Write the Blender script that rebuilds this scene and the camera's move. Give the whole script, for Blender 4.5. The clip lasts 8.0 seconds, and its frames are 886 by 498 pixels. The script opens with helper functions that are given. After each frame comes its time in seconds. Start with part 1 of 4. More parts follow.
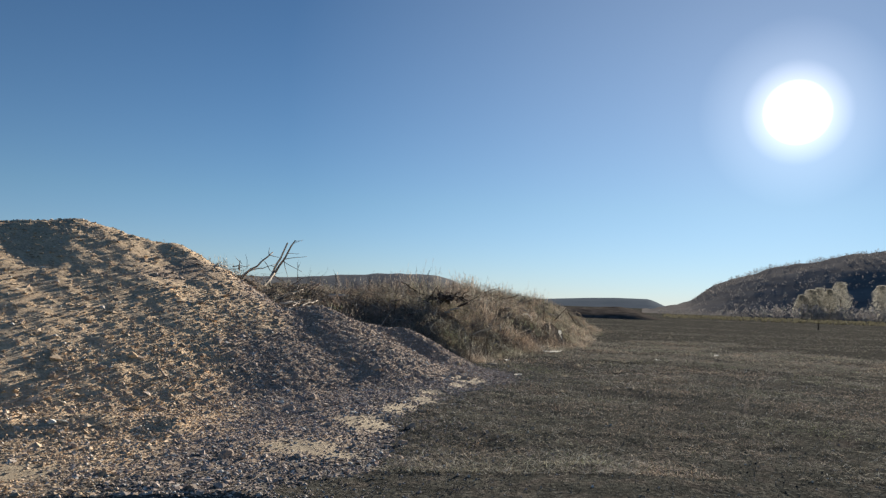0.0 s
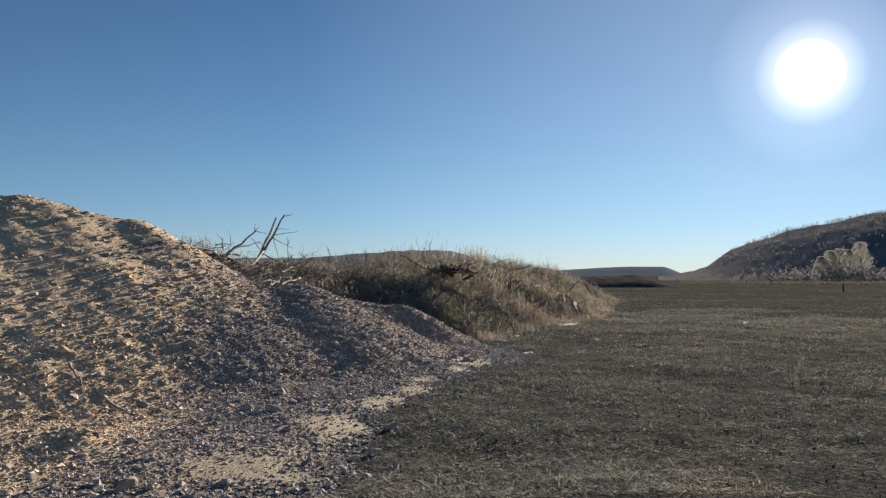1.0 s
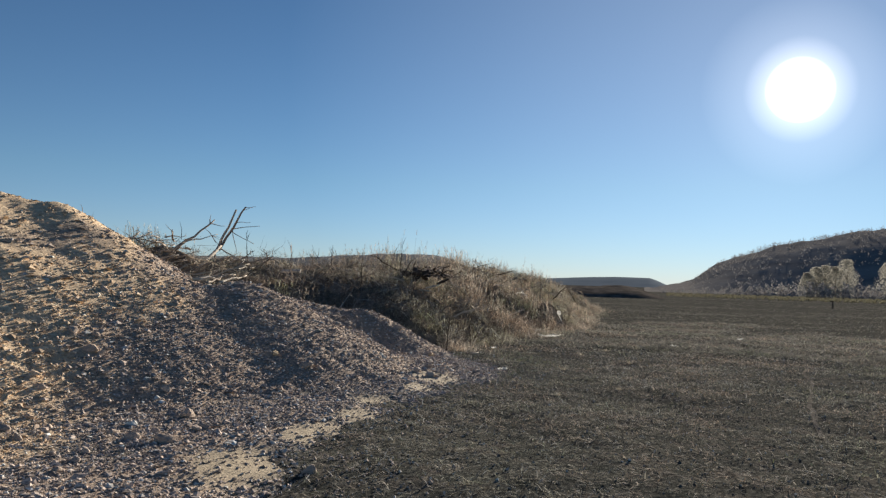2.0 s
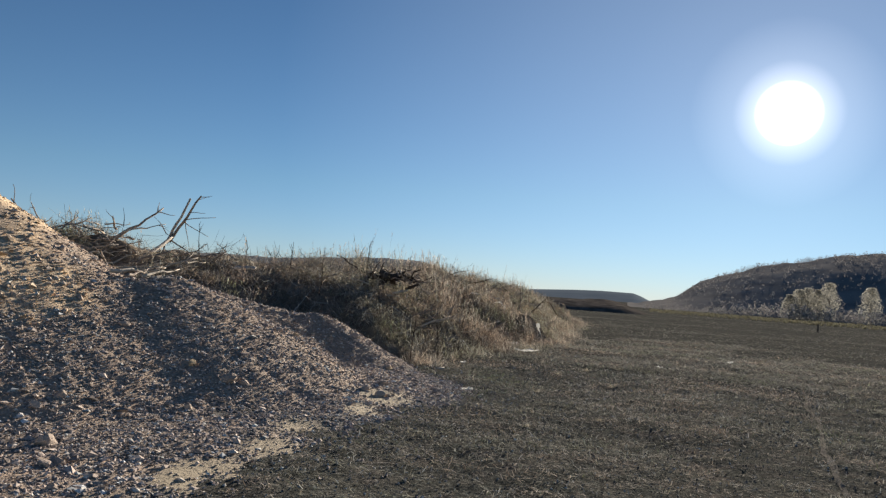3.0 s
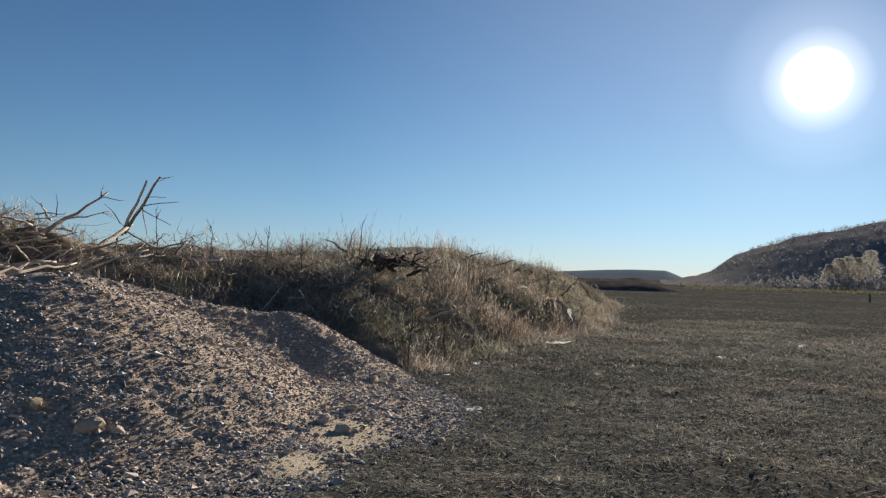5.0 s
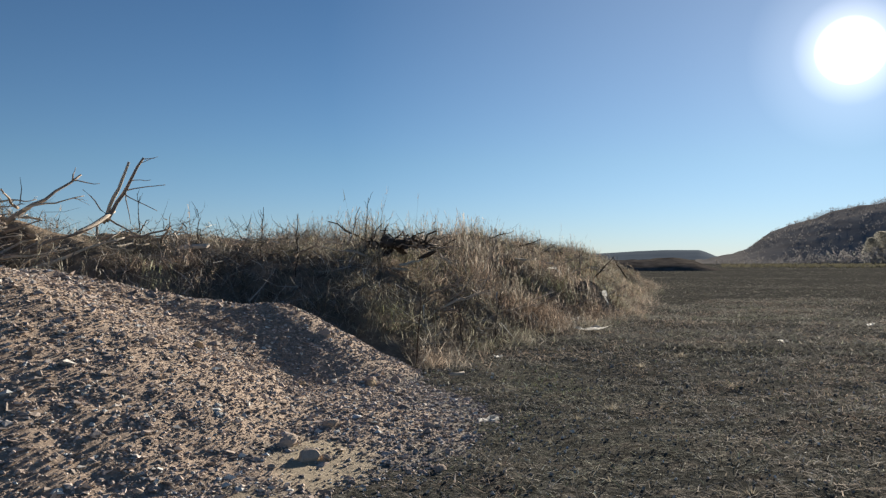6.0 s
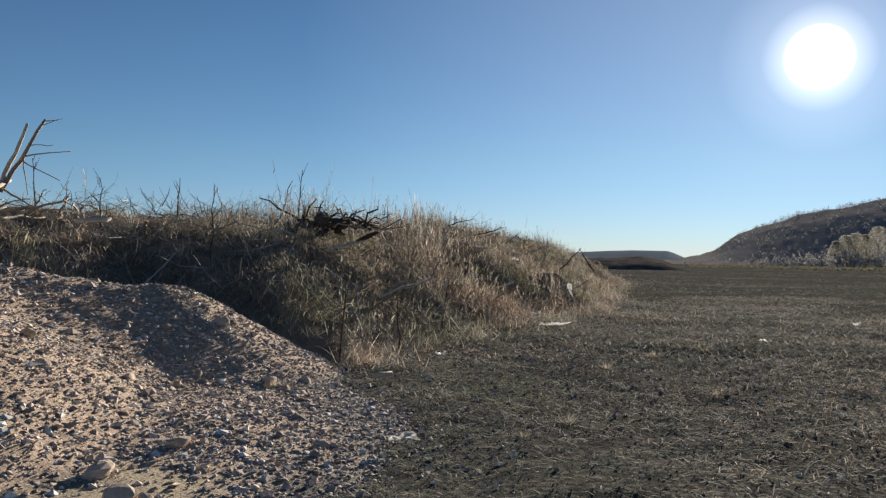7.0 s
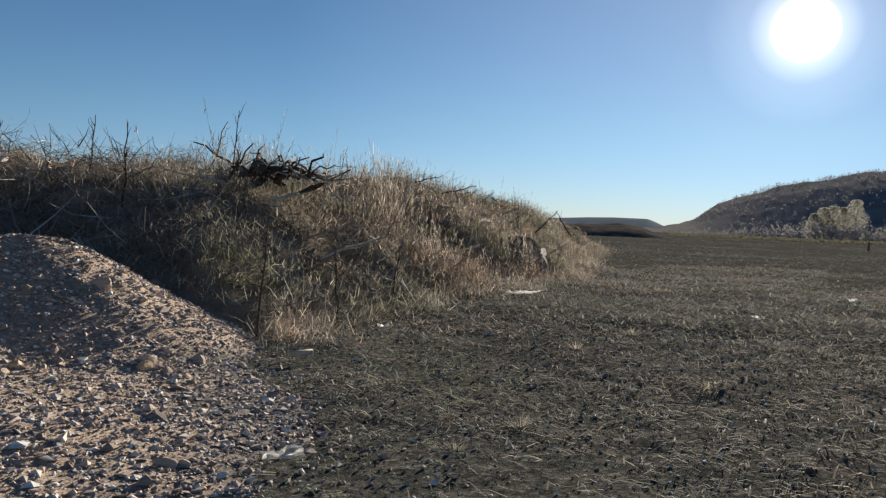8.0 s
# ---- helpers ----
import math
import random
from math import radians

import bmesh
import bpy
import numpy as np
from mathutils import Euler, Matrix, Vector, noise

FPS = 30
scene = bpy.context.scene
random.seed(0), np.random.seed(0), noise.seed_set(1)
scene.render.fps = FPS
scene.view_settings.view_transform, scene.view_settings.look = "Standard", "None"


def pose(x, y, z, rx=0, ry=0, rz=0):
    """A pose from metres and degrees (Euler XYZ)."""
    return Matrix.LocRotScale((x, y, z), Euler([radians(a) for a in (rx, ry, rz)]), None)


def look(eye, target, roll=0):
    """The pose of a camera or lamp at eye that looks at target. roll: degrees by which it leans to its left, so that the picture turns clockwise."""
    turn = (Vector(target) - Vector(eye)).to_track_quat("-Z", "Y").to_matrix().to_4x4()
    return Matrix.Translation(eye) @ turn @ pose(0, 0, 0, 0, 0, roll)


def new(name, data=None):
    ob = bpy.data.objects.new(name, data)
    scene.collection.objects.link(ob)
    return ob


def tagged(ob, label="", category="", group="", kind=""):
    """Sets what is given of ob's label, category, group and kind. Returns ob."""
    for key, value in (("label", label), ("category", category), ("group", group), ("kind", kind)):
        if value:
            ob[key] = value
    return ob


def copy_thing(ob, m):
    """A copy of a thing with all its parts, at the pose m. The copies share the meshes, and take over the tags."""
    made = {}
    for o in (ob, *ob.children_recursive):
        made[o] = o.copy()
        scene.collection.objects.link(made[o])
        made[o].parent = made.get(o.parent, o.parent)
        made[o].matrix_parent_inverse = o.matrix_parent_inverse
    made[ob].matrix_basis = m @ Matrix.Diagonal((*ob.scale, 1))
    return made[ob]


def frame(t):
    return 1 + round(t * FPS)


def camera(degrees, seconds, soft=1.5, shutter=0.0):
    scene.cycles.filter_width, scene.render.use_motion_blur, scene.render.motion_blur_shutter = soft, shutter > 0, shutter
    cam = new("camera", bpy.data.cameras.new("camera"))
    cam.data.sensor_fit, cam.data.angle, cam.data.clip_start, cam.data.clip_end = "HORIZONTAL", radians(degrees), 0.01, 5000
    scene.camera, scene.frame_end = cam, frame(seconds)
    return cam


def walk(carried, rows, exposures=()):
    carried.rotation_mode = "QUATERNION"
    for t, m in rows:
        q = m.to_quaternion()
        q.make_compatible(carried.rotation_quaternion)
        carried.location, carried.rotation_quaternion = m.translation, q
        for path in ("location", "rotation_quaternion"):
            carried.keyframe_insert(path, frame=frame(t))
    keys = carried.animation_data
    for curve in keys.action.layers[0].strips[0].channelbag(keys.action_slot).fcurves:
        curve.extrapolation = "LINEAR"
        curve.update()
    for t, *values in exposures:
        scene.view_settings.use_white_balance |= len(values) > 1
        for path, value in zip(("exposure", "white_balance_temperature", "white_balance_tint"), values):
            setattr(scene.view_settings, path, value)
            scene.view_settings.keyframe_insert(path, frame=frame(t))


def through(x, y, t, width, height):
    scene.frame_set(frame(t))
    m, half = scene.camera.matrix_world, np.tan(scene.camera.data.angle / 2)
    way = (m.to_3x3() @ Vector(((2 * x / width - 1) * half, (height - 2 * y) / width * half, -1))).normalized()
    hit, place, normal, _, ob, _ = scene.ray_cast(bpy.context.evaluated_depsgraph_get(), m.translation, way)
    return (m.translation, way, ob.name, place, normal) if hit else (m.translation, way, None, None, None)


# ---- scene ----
cam = camera(58.1, 8.0, 1.3)
PATH = [
    (0, (-0.421, -1.952, 1.384), (-0.235, 0.035, 1.514), 2.0),
    (0.5, (-0.12, -1.136, 1.364), (0.064, 0.853, 1.447), 0.4),
    (1, (0.028, -0.258, 1.336), (0.181, 1.734, 1.404), -0.1),
    (1.5, (0.239, 0.514, 1.323), (0.43, 2.504, 1.39), 0.8),
    (2, (0.465, 1.305, 1.316), (0.649, 3.295, 1.396), 1.7),
    (2.2, (0.546, 1.603, 1.31), (0.742, 3.591, 1.4), 2.8),
    (3.3, (0.997, 3.156, 1.319), (1.251, 5.137, 1.426), 5.2),
    (3.5, (1.039, 3.418, 1.332), (1.364, 5.388, 1.463), 7.0),
    (4, (1.277, 4.152, 1.321), (1.547, 6.132, 1.399), 5.5),
    (4.5, (1.45, 4.898, 1.303), (1.62, 6.889, 1.371), 3.6),
    (4.7, (1.511, 5.16, 1.301), (1.684, 7.151, 1.374), 2.6),
    (5.8, (1.844, 6.793, 1.251), (1.925, 8.791, 1.272), -0.7),
    (6, (1.936, 7.126, 1.216), (2.008, 9.125, 1.245), -0.3),
    (6.5, (2.179, 7.873, 1.121), (2.303, 9.869, 1.143), -0.6),
    (7, (2.364, 8.568, 1.045), (2.509, 10.563, 1.065), 0.8),
    (7.5, (2.563, 9.196, 1.002), (2.759, 11.186, 0.963), 0.2),
    (8, (2.763, 9.808, 0.997), (2.959, 11.797, 0.924), 2.3),
]
walk(cam, [(t, look(eye, target, roll)) for t, eye, target, roll in PATH], [(0, 1.30, 6750, 10), (8, 1.30, 6750, 10)])


# ---- world and sun ----
SUN_AZ, SUN_EL = 29.3, 13.1
SUN_DIR = Vector((math.sin(radians(SUN_AZ)) * math.cos(radians(SUN_EL)), math.cos(radians(SUN_AZ)) * math.cos(radians(SUN_EL)), math.sin(radians(SUN_EL))))


def build_world():
    w = bpy.data.worlds.new("sky")
    scene.world = w
    w.use_nodes = True
    nt = w.node_tree
    nt.nodes.clear()
    out = nt.nodes.new("ShaderNodeOutputWorld")
    sky = nt.nodes.new("ShaderNodeTexSky")
    sky.sky_type = "NISHITA"
    sky.sun_disc = False
    sky.sun_elevation = radians(SUN_EL)
    sky.sun_rotation = radians(SUN_AZ)
    sky.altitude = 1500
    sky.air_density = 1.0
    sky.dust_density = 0.0
    sky.ozone_density = 3.0
    bg = nt.nodes.new("ShaderNodeBackground")
    bg.inputs["Strength"].default_value = 0.0335
    tint = nt.nodes.new("ShaderNodeMix")
    tint.data_type, tint.blend_type = "RGBA", "MULTIPLY"
    tint.inputs[0].default_value = 1.0
    where = nt.nodes.new("ShaderNodeTexCoord")
    split = nt.nodes.new("ShaderNodeSeparateXYZ")
    nt.links.new(where.outputs["Generated"], split.inputs[0])
    tone = nt.nodes.new("ShaderNodeValToRGB")
    stops = tone.color_ramp.elements
    stops[0].position, stops[0].color = 0.0, (0.80, 0.90, 1.24, 1)
    stops[1].position, stops[1].color = 0.5, (0.63, 0.82, 0.95, 1)
    stops.new(0.12).color = (0.80, 0.95, 1.07, 1)
    nt.links.new(split.outputs["Z"], tone.inputs[0])
    nt.links.new(tone.outputs[0], tint.inputs[7])
    nt.links.new(sky.outputs[0], tint.inputs[6])
    nt.links.new(tint.outputs[2], bg.inputs["Color"])
    # the sun's disc and its aureole
    tc = nt.nodes.new("ShaderNodeTexCoord")
    dot = nt.nodes.new("ShaderNodeVectorMath")
    dot.operation = "DOT_PRODUCT"
    dot.inputs[1].default_value = SUN_DIR
    nt.links.new(tc.outputs["Generated"], dot.inputs[0])
    ac = nt.nodes.new("ShaderNodeMath")
    ac.operation = "ARCCOSINE"
    ac.use_clamp = False
    nt.links.new(dot.outputs["Value"], ac.inputs[0])
    ramp = nt.nodes.new("ShaderNodeMapRange")
    ramp.inputs["From Min"].default_value = 0.0
    ramp.inputs["From Max"].default_value = 0.6
    nt.links.new(ac.outputs[0], ramp.inputs["Value"])
    cr = nt.nodes.new("ShaderNodeValToRGB")
    el = cr.color_ramp.elements
    el[0].position, el[0].color = 0.0, (1, 1, 1, 1)
    el[1].position, el[1].color = 1.0, (0, 0, 0, 1)
    for p, c in ((0.041, (1, 1, 1)), (0.062, (0.26, 0.26, 0.26)), (0.10, (0.12, 0.125, 0.13)), (0.18, (0.066, 0.070, 0.074)), (0.32, (0.050, 0.054, 0.058)), (0.6, (0.027, 0.029, 0.031))):
        e = el.new(p)
        e.color = (*c, 1)
    nt.links.new(ramp.outputs[0], cr.inputs[0])
    glow = nt.nodes.new("ShaderNodeBackground")
    glow.inputs["Strength"].default_value = 1.05
    nt.links.new(cr.outputs[0], glow.inputs["Color"])
    add = nt.nodes.new("ShaderNodeAddShader")
    nt.links.new(bg.outputs[0], add.inputs[0])
    nt.links.new(glow.outputs[0], add.inputs[1])
    nt.links.new(add.outputs[0], out.inputs["Surface"])
    sun = bpy.data.lights.new("sun", "SUN")
    sun.energy = 4.5
    sun.angle = radians(0.6)
    sun.color = (1.0, 0.91, 0.79)
    ob = new("sun", sun)
    ob.matrix_world = look((60, 100, 60), Vector((60, 100, 60)) - SUN_DIR * 10)


build_world()


# ---- numeric helpers ----
def lattice(ix, iy, seed):
    n = (ix.astype(np.int64) * 374761393 + iy.astype(np.int64) * 668265263 + seed * 1274126177) & 0xFFFFFFFF
    n = ((n ^ (n >> 13)) * 1274126177) & 0xFFFFFFFF
    n = n ^ (n >> 16)
    return (n & 0xFFFF) / 32767.5 - 1.0


def vnoise(x, y, seed=0):
    ix, iy = np.floor(x), np.floor(y)
    fx, fy = x - ix, y - iy
    ux, uy = fx * fx * (3 - 2 * fx), fy * fy * (3 - 2 * fy)
    a, b = lattice(ix, iy, seed), lattice(ix + 1, iy, seed)
    c, d = lattice(ix, iy + 1, seed), lattice(ix + 1, iy + 1, seed)
    return (a * (1 - ux) + b * ux) * (1 - uy) + (c * (1 - ux) + d * ux) * uy


def fbm(x, y, size, octaves=4, seed=0, gain=0.5):
    total, amp, f = 0.0, 1.0, 1.0 / size
    for k in range(octaves):
        total = total + amp * vnoise(x * f + 17.3 * k, y * f - 9.1 * k, seed + k)
        amp *= gain
        f *= 2.03
    return total


def smooth(a, b, v):
    u = np.clip((v - a) / (b - a), 0, 1)
    return u * u * (3 - 2 * u)


def seg_distance(x, y, p, q):
    dx, dy = q[0] - p[0], q[1] - p[1]
    u = np.clip(((x - p[0]) * dx + (y - p[1]) * dy) / (dx * dx + dy * dy), 0, 1)
    return np.hypot(x - p[0] - u * dx, y - p[1] - u * dy), u


def smax(a, b, k):
    h = np.clip(0.5 + 0.5 * (a - b) / k, 0, 1)
    return b * (1 - h) + a * h + k * h * (1 - h)


SAND = ((-0.95, 5.2, 0.42, 0.42), (-0.32, 6.8, 0.34, 0.45), (0.2, 7.95, 0.40, 0.40), (0.42, 8.8, 0.28, 0.34), (0.62, 9.65, 0.36, 0.30), (1.12, 10.9, 0.24, 0.32), (1.40, 11.9, 0.30, 0.55), (-3.2, 6.2, 0.5, 0.3), (-3.3, 4.1, 0.6, 0.5))


def sand_mask(x, y):
    m = np.zeros_like(x)
    w = 0.35 * fbm(x, y, 0.5, 3, 61)
    for cx, cy, rx, ry in SAND:
        m = np.maximum(m, smooth(1.5, 0.45, np.hypot((x - cx) / rx, (y - cy) / ry) + w))
    return m


def ground_height(x, y):
    near = np.exp(-np.maximum(0, np.hypot(x - 3, y - 10) - 12) / 18)
    return near * (0.035 * fbm(x, y, 1.9, 4, 5) + 0.012 * fbm(x, y, 0.22, 2, 9)) + (1 - near) * 0.10 * fbm(x, y, 9.0, 3, 8)


# the crest of the tipped loads, from the tall tan end down to the grey one: x, y, height, slope of the sides
CREST = ((-11.0, 10.5, 2.5, 0.43), (-8.0, 12.2, 2.62, 0.43), (-7.3, 10.81, 2.5, 0.44), (-5.5, 12.59, 2.7, 0.48), (-3.9, 12.98, 2.4, 0.63), (-3.24, 12.29, 1.59, 0.43), (-1.57, 12.62, 1.18, 0.43), (-1.33, 13.03, 1.32, 0.52), (-1.81, 15.1, 1.25, 0.46), (0.37, 15.76, 0.88, 0.53), (0.83, 15.33, 0.40, 0.41))


def heap_height(x, y):
    h = None
    for a, b in zip(CREST[:-1], CREST[1:]):
        d, u = seg_distance(x, y, a, b)
        v = a[2] + (b[2] - a[2]) * u - (a[3] + (b[3] - a[3]) * u) * np.sqrt(d * d + 0.10)
        h = v if h is None else smax(h, v, 0.25)
    h = h + (0.020 * fbm(x * 0.9 + y * 0.3, y * 0.5 - x * 0.2, 0.9, 3, 21) + 0.012 * fbm(x, y, 0.8, 3, 31)) * smooth(-0.1, 0.3, h)
    # low spread of gravel round the foot, and a lumpy bench on the near side
    h = smax(h, 0.16 - 0.13 * np.hypot(x - 1.0, (y - 13.4) * 0.7), 0.1)
    d5, u5 = seg_distance(x, y, (-6.5, 5.2), (-2.4, 6.2))
    h = smax(h, 0.42 - 0.24 * u5 - 0.27 * d5 + 0.06 * fbm(x, y, 0.7, 3, 33), 0.12)
    past = 0.953 * (x + 1.45) - 0.304 * (y - 3.2) + 0.25 * fbm(x, y, 1.3, 3, 35) + 0.6 * smooth(11.8, 14.5, y) + 2.0 * smooth(14.6, 15.8, y) + 14.0 * smooth(3.6, 2.0, y)
    h = smax(h, 0.085 - 0.13 * np.maximum(past, 0), 0.10)
    for cx, cy, rx, ry in SAND:
        h = np.maximum(h, 0.065 - 0.06 * np.hypot((x - cx) / rx, (y - cy) / ry))
    flat = 1 - 0.6 * sand_mask(x, y)
    lump = 0.010 * fbm(x, y, 0.5, 2, 41) + 0.010 * np.abs(fbm(x, y, 0.20, 2, 47)) + 0.009 * fbm(x, y, 0.12, 2, 53)
    return h + lump * flat * smooth(-0.15, 0.25, h + 0.05)


FOOT = ((-14, 13.6), (-4.2, 14.9), (-1.6, 15.9), (1.9, 16.3), (3.2, 18.7), (4.6, 21.2), (6.1, 23.8), (9.4, 33.4), (12.3, 42.0), (13.4, 48.0))


def bank_inside(x, y):
    best = np.full(np.shape(x), 1e9)
    side = np.zeros(np.shape(x))
    for p, q in zip(FOOT[:-1], FOOT[1:]):
        d, u = seg_distance(x, y, p, q)
        s = np.where((q[0] - p[0]) * (y - p[1]) - (q[1] - p[1]) * (x - p[0]) > 0, 1.0, -1.0)
        hit = d < best - 1e-9
        best, side = np.where(hit, d, best), np.where(hit, s, side)
    return best * side


def bank_height(x, y):
    d = bank_inside(x, y) + 0.35 * fbm(x, y, 1.6, 3, 71)
    top = 1.56 + 0.06 * smooth(0.5, 2.5, x) - 0.06 * smooth(26, 36, y) - 0.55 * smooth(38, 52, y)
    left = smooth(2.0, -2.5, x)
    h = top * ((0.35 + 0.08 * left) * smooth(-0.35, 2.4 - 0.2 * left, d) + (0.65 - 0.08 * left) * np.clip((d + 0.1) / (3.6 + 1.2 * smooth(2.5, -1.0, x)), 0, 1)) - 0.2 * smooth(0.2, -1.0, d)
    h = h + 0.28 * np.exp(-((x + 4.4) ** 2 / 2.2 + (y - 18.2) ** 2 / 1.4)) * smooth(0, 1.5, d)
    h = h + 0.30 * np.exp(-((x + 3.4) ** 2 / 1.8 + (y - 18.0) ** 2 / 1.1)) * smooth(0, 1.0, d)
    h = h + 0.22 * np.exp(-((x - 1.5) ** 2 + (y - 19.3) ** 2) / 0.8) * smooth(0, 1, d)
    return h + (0.14 * fbm(x, y, 1.1, 4, 75) + 0.05 * fbm(x, y, 0.3, 2, 79)) * smooth(0.0, 1.0, d) - 0.6 * smooth(14, 22, d)


def surface(x, y):
    return np.maximum(np.maximum(ground_height(x, y), heap_height(x, y)), bank_height(x, y))


# ---- mesh helpers ----
def mesh_of(name, verts, faces, material, smoothed=False):
    """A mesh from arrays: verts (n, 3), faces (m, 3 or 4)."""
    verts, faces = np.asarray(verts, dtype=np.float32), np.asarray(faces, dtype=np.int32)
    me = bpy.data.meshes.new(name)
    n, k = faces.shape
    me.vertices.add(len(verts))
    me.vertices.foreach_set("co", verts.ravel())
    me.loops.add(n * k)
    me.loops.foreach_set("vertex_index", faces.ravel())
    me.polygons.add(n)
    me.polygons.foreach_set("loop_start", np.arange(0, n * k, k, dtype=np.int32))
    me.update(calc_edges=True)
    me.polygons.foreach_set("use_smooth", np.full(n, smoothed))
    me.materials.append(material)
    return me


def grid_mesh(name, xs, ys, height, material, keep=None):
    gx, gy = np.meshgrid(xs, ys)
    gz = height(gx, gy)
    nx, ny = len(xs), len(ys)
    i = (np.arange(ny - 1)[:, None] * nx + np.arange(nx - 1)[None, :]).ravel()
    quads = np.stack([i, i + 1, i + nx + 1, i + nx], 1)
    verts = np.stack([gx.ravel(), gy.ravel(), gz.ravel()], 1)
    if keep is not None:
        ok = keep(gx, gy, gz).ravel()
        quads = quads[ok[quads].any(1)]
        used = np.unique(quads)
        remap = np.zeros(len(verts), dtype=np.int64)
        remap[used] = np.arange(len(used))
        verts, quads = verts[used], remap[quads]
    return mesh_of(name, verts, quads, material, True)


def attribute(me, name, values):
    a = me.attributes.new(name, "FLOAT", "POINT")
    a.data.foreach_set("value", np.asarray(values, dtype=np.float32).ravel())


def coords(me):
    v = np.empty(len(me.vertices) * 3, dtype=np.float32)
    me.vertices.foreach_get("co", v)
    return v.reshape(-1, 3).astype(float)


def rotations(rng, n, tilt):
    """n random turns: any heading, leaning by up to tilt radians."""
    yaw = rng.uniform(0, 2 * np.pi, n)
    lean, way = rng.normal(0, tilt, n), rng.uniform(0, 2 * np.pi, n)
    cy, sy = np.cos(yaw), np.sin(yaw)
    rz = np.zeros((n, 3, 3))
    rz[:, 0, 0], rz[:, 0, 1], rz[:, 1, 0], rz[:, 1, 1], rz[:, 2, 2] = cy, -sy, sy, cy, 1
    ax, ay = np.cos(way), np.sin(way)
    c, s = np.cos(lean), np.sin(lean)
    t = 1 - c
    rl = np.zeros((n, 3, 3))
    rl[:, 0, 0], rl[:, 0, 1], rl[:, 0, 2] = c + ax * ax * t, ax * ay * t, ay * s
    rl[:, 1, 0], rl[:, 1, 1], rl[:, 1, 2] = ax * ay * t, c + ay * ay * t, -ax * s
    rl[:, 2, 0], rl[:, 2, 1], rl[:, 2, 2] = -ay * s, ax * s, c
    return rl @ rz


def scatter(name, templates, place, scale, turn, material, rng):
    """Many copies of small templates, joined into one mesh."""
    vs, fs, base = [], [], 0
    pick = rng.integers(0, len(templates), len(place))
    for k, (tv, tf) in enumerate(templates):
        m = np.nonzero(pick == k)[0]
        if not len(m):
            continue
        sc = scale[m][:, None, :] if scale.ndim == 2 else scale[m][:, None, None]
        v = np.einsum("nij,nkj->nki", turn[m], tv[None] * sc) + place[m][:, None, :]
        f = tf[None] + (np.arange(len(m)) * len(tv))[:, None, None] + base
        vs.append(v.reshape(-1, 3))
        fs.append(f.reshape(-1, tf.shape[1]))
        base += len(m) * len(tv)
    return mesh_of(name, np.concatenate(vs), np.concatenate(fs), material)


def strip(points, width, side):
    """A narrow three-edged stalk through points: verts and triangles."""
    v, f = [], []
    n = len(points)
    for i, p in enumerate(points):
        w = width * (1 - 0.75 * i / (n - 1))
        for a in range(3):
            ang = side + a * 2.094
            v.append((p[0] + w * math.cos(ang), p[1] + w * math.sin(ang), p[2]))
    for i in range(n - 1):
        for a in range(3):
            b = (a + 1) % 3
            f += [(3 * i + a, 3 * i + b, 3 * i + 3 + b), (3 * i + a, 3 * i + 3 + b, 3 * i + 3 + a)]
    return v, f


def join_parts(parts):
    vs, fs, base = [], [], 0
    for v, f in parts:
        vs += v
        fs += [tuple(i + base for i in t) for t in f]
        base += len(v)
    return np.array(vs, float), np.array(fs)


def blade(base, tip, width, droop, side):
    """A thin bent leaf of two pieces."""
    b, t = np.array(base), np.array(tip)
    m = (b + t) / 2 + np.array((0, 0, droop))
    s = np.array((math.cos(side), math.sin(side), 0)) * width
    v = [tuple(b - s), tuple(b + s), tuple(m - s * 0.8), tuple(m + s * 0.8), tuple(t)]
    return v, [(0, 1, 3), (0, 3, 2), (2, 3, 4)]


def weed_template(rng, branches):
    """A dry stalk, one unit high, with side twigs and a few curled leaves."""
    lean = rng.uniform(-0.12, 0.12, 2)
    mid = (lean[0] * 0.3 + rng.uniform(-0.03, 0.03), lean[1] * 0.3, 0.5)
    pts = [(0, 0, -0.08), mid, (lean[0], lean[1], 1.0)]
    parts = [strip(pts, 0.0065, rng.uniform(0, 2))]
    for k in range(branches):
        h = rng.uniform(0.25, 0.95)
        a = rng.uniform(0, 6.28)
        p = np.array((lean[0] * h * h, lean[1] * h * h, h))
        ln = rng.uniform(0.1, 0.3) * (1.15 - h * 0.6)
        q = p + np.array((math.cos(a) * ln * 0.6, math.sin(a) * ln * 0.6, ln))
        parts.append(blade(p, q, 0.006, 0.02, a + 1.57))
        if rng.random() < 0.5:
            a2 = rng.uniform(0, 6.28)
            q2 = p + np.array((math.cos(a2) * 0.1, math.sin(a2) * 0.1, -0.04))
            parts.append(blade(p, q2, 0.013, 0.03, a2 + 1.57))
    return join_parts(parts)


def tuft_template(rng, n, spread, width):
    parts = []
    for k in range(n):
        a = rng.uniform(0, 6.28)
        r = rng.uniform(0.1, 1.0) * spread
        b = (math.cos(a) * r * 0.25, math.sin(a) * r * 0.25, -0.03)
        t = (math.cos(a) * r, math.sin(a) * r, rng.uniform(0.35, 1.0))
        parts.append(blade(b, t, width, rng.uniform(0.02, 0.15), a + 1.57))
    return join_parts(parts)


def part(name, me, parent, label="", m=None):
    ob = new(name, me)
    ob.parent = parent
    if m is not None:
        ob.matrix_basis = m
    if label:
        tagged(ob, label)
    return ob


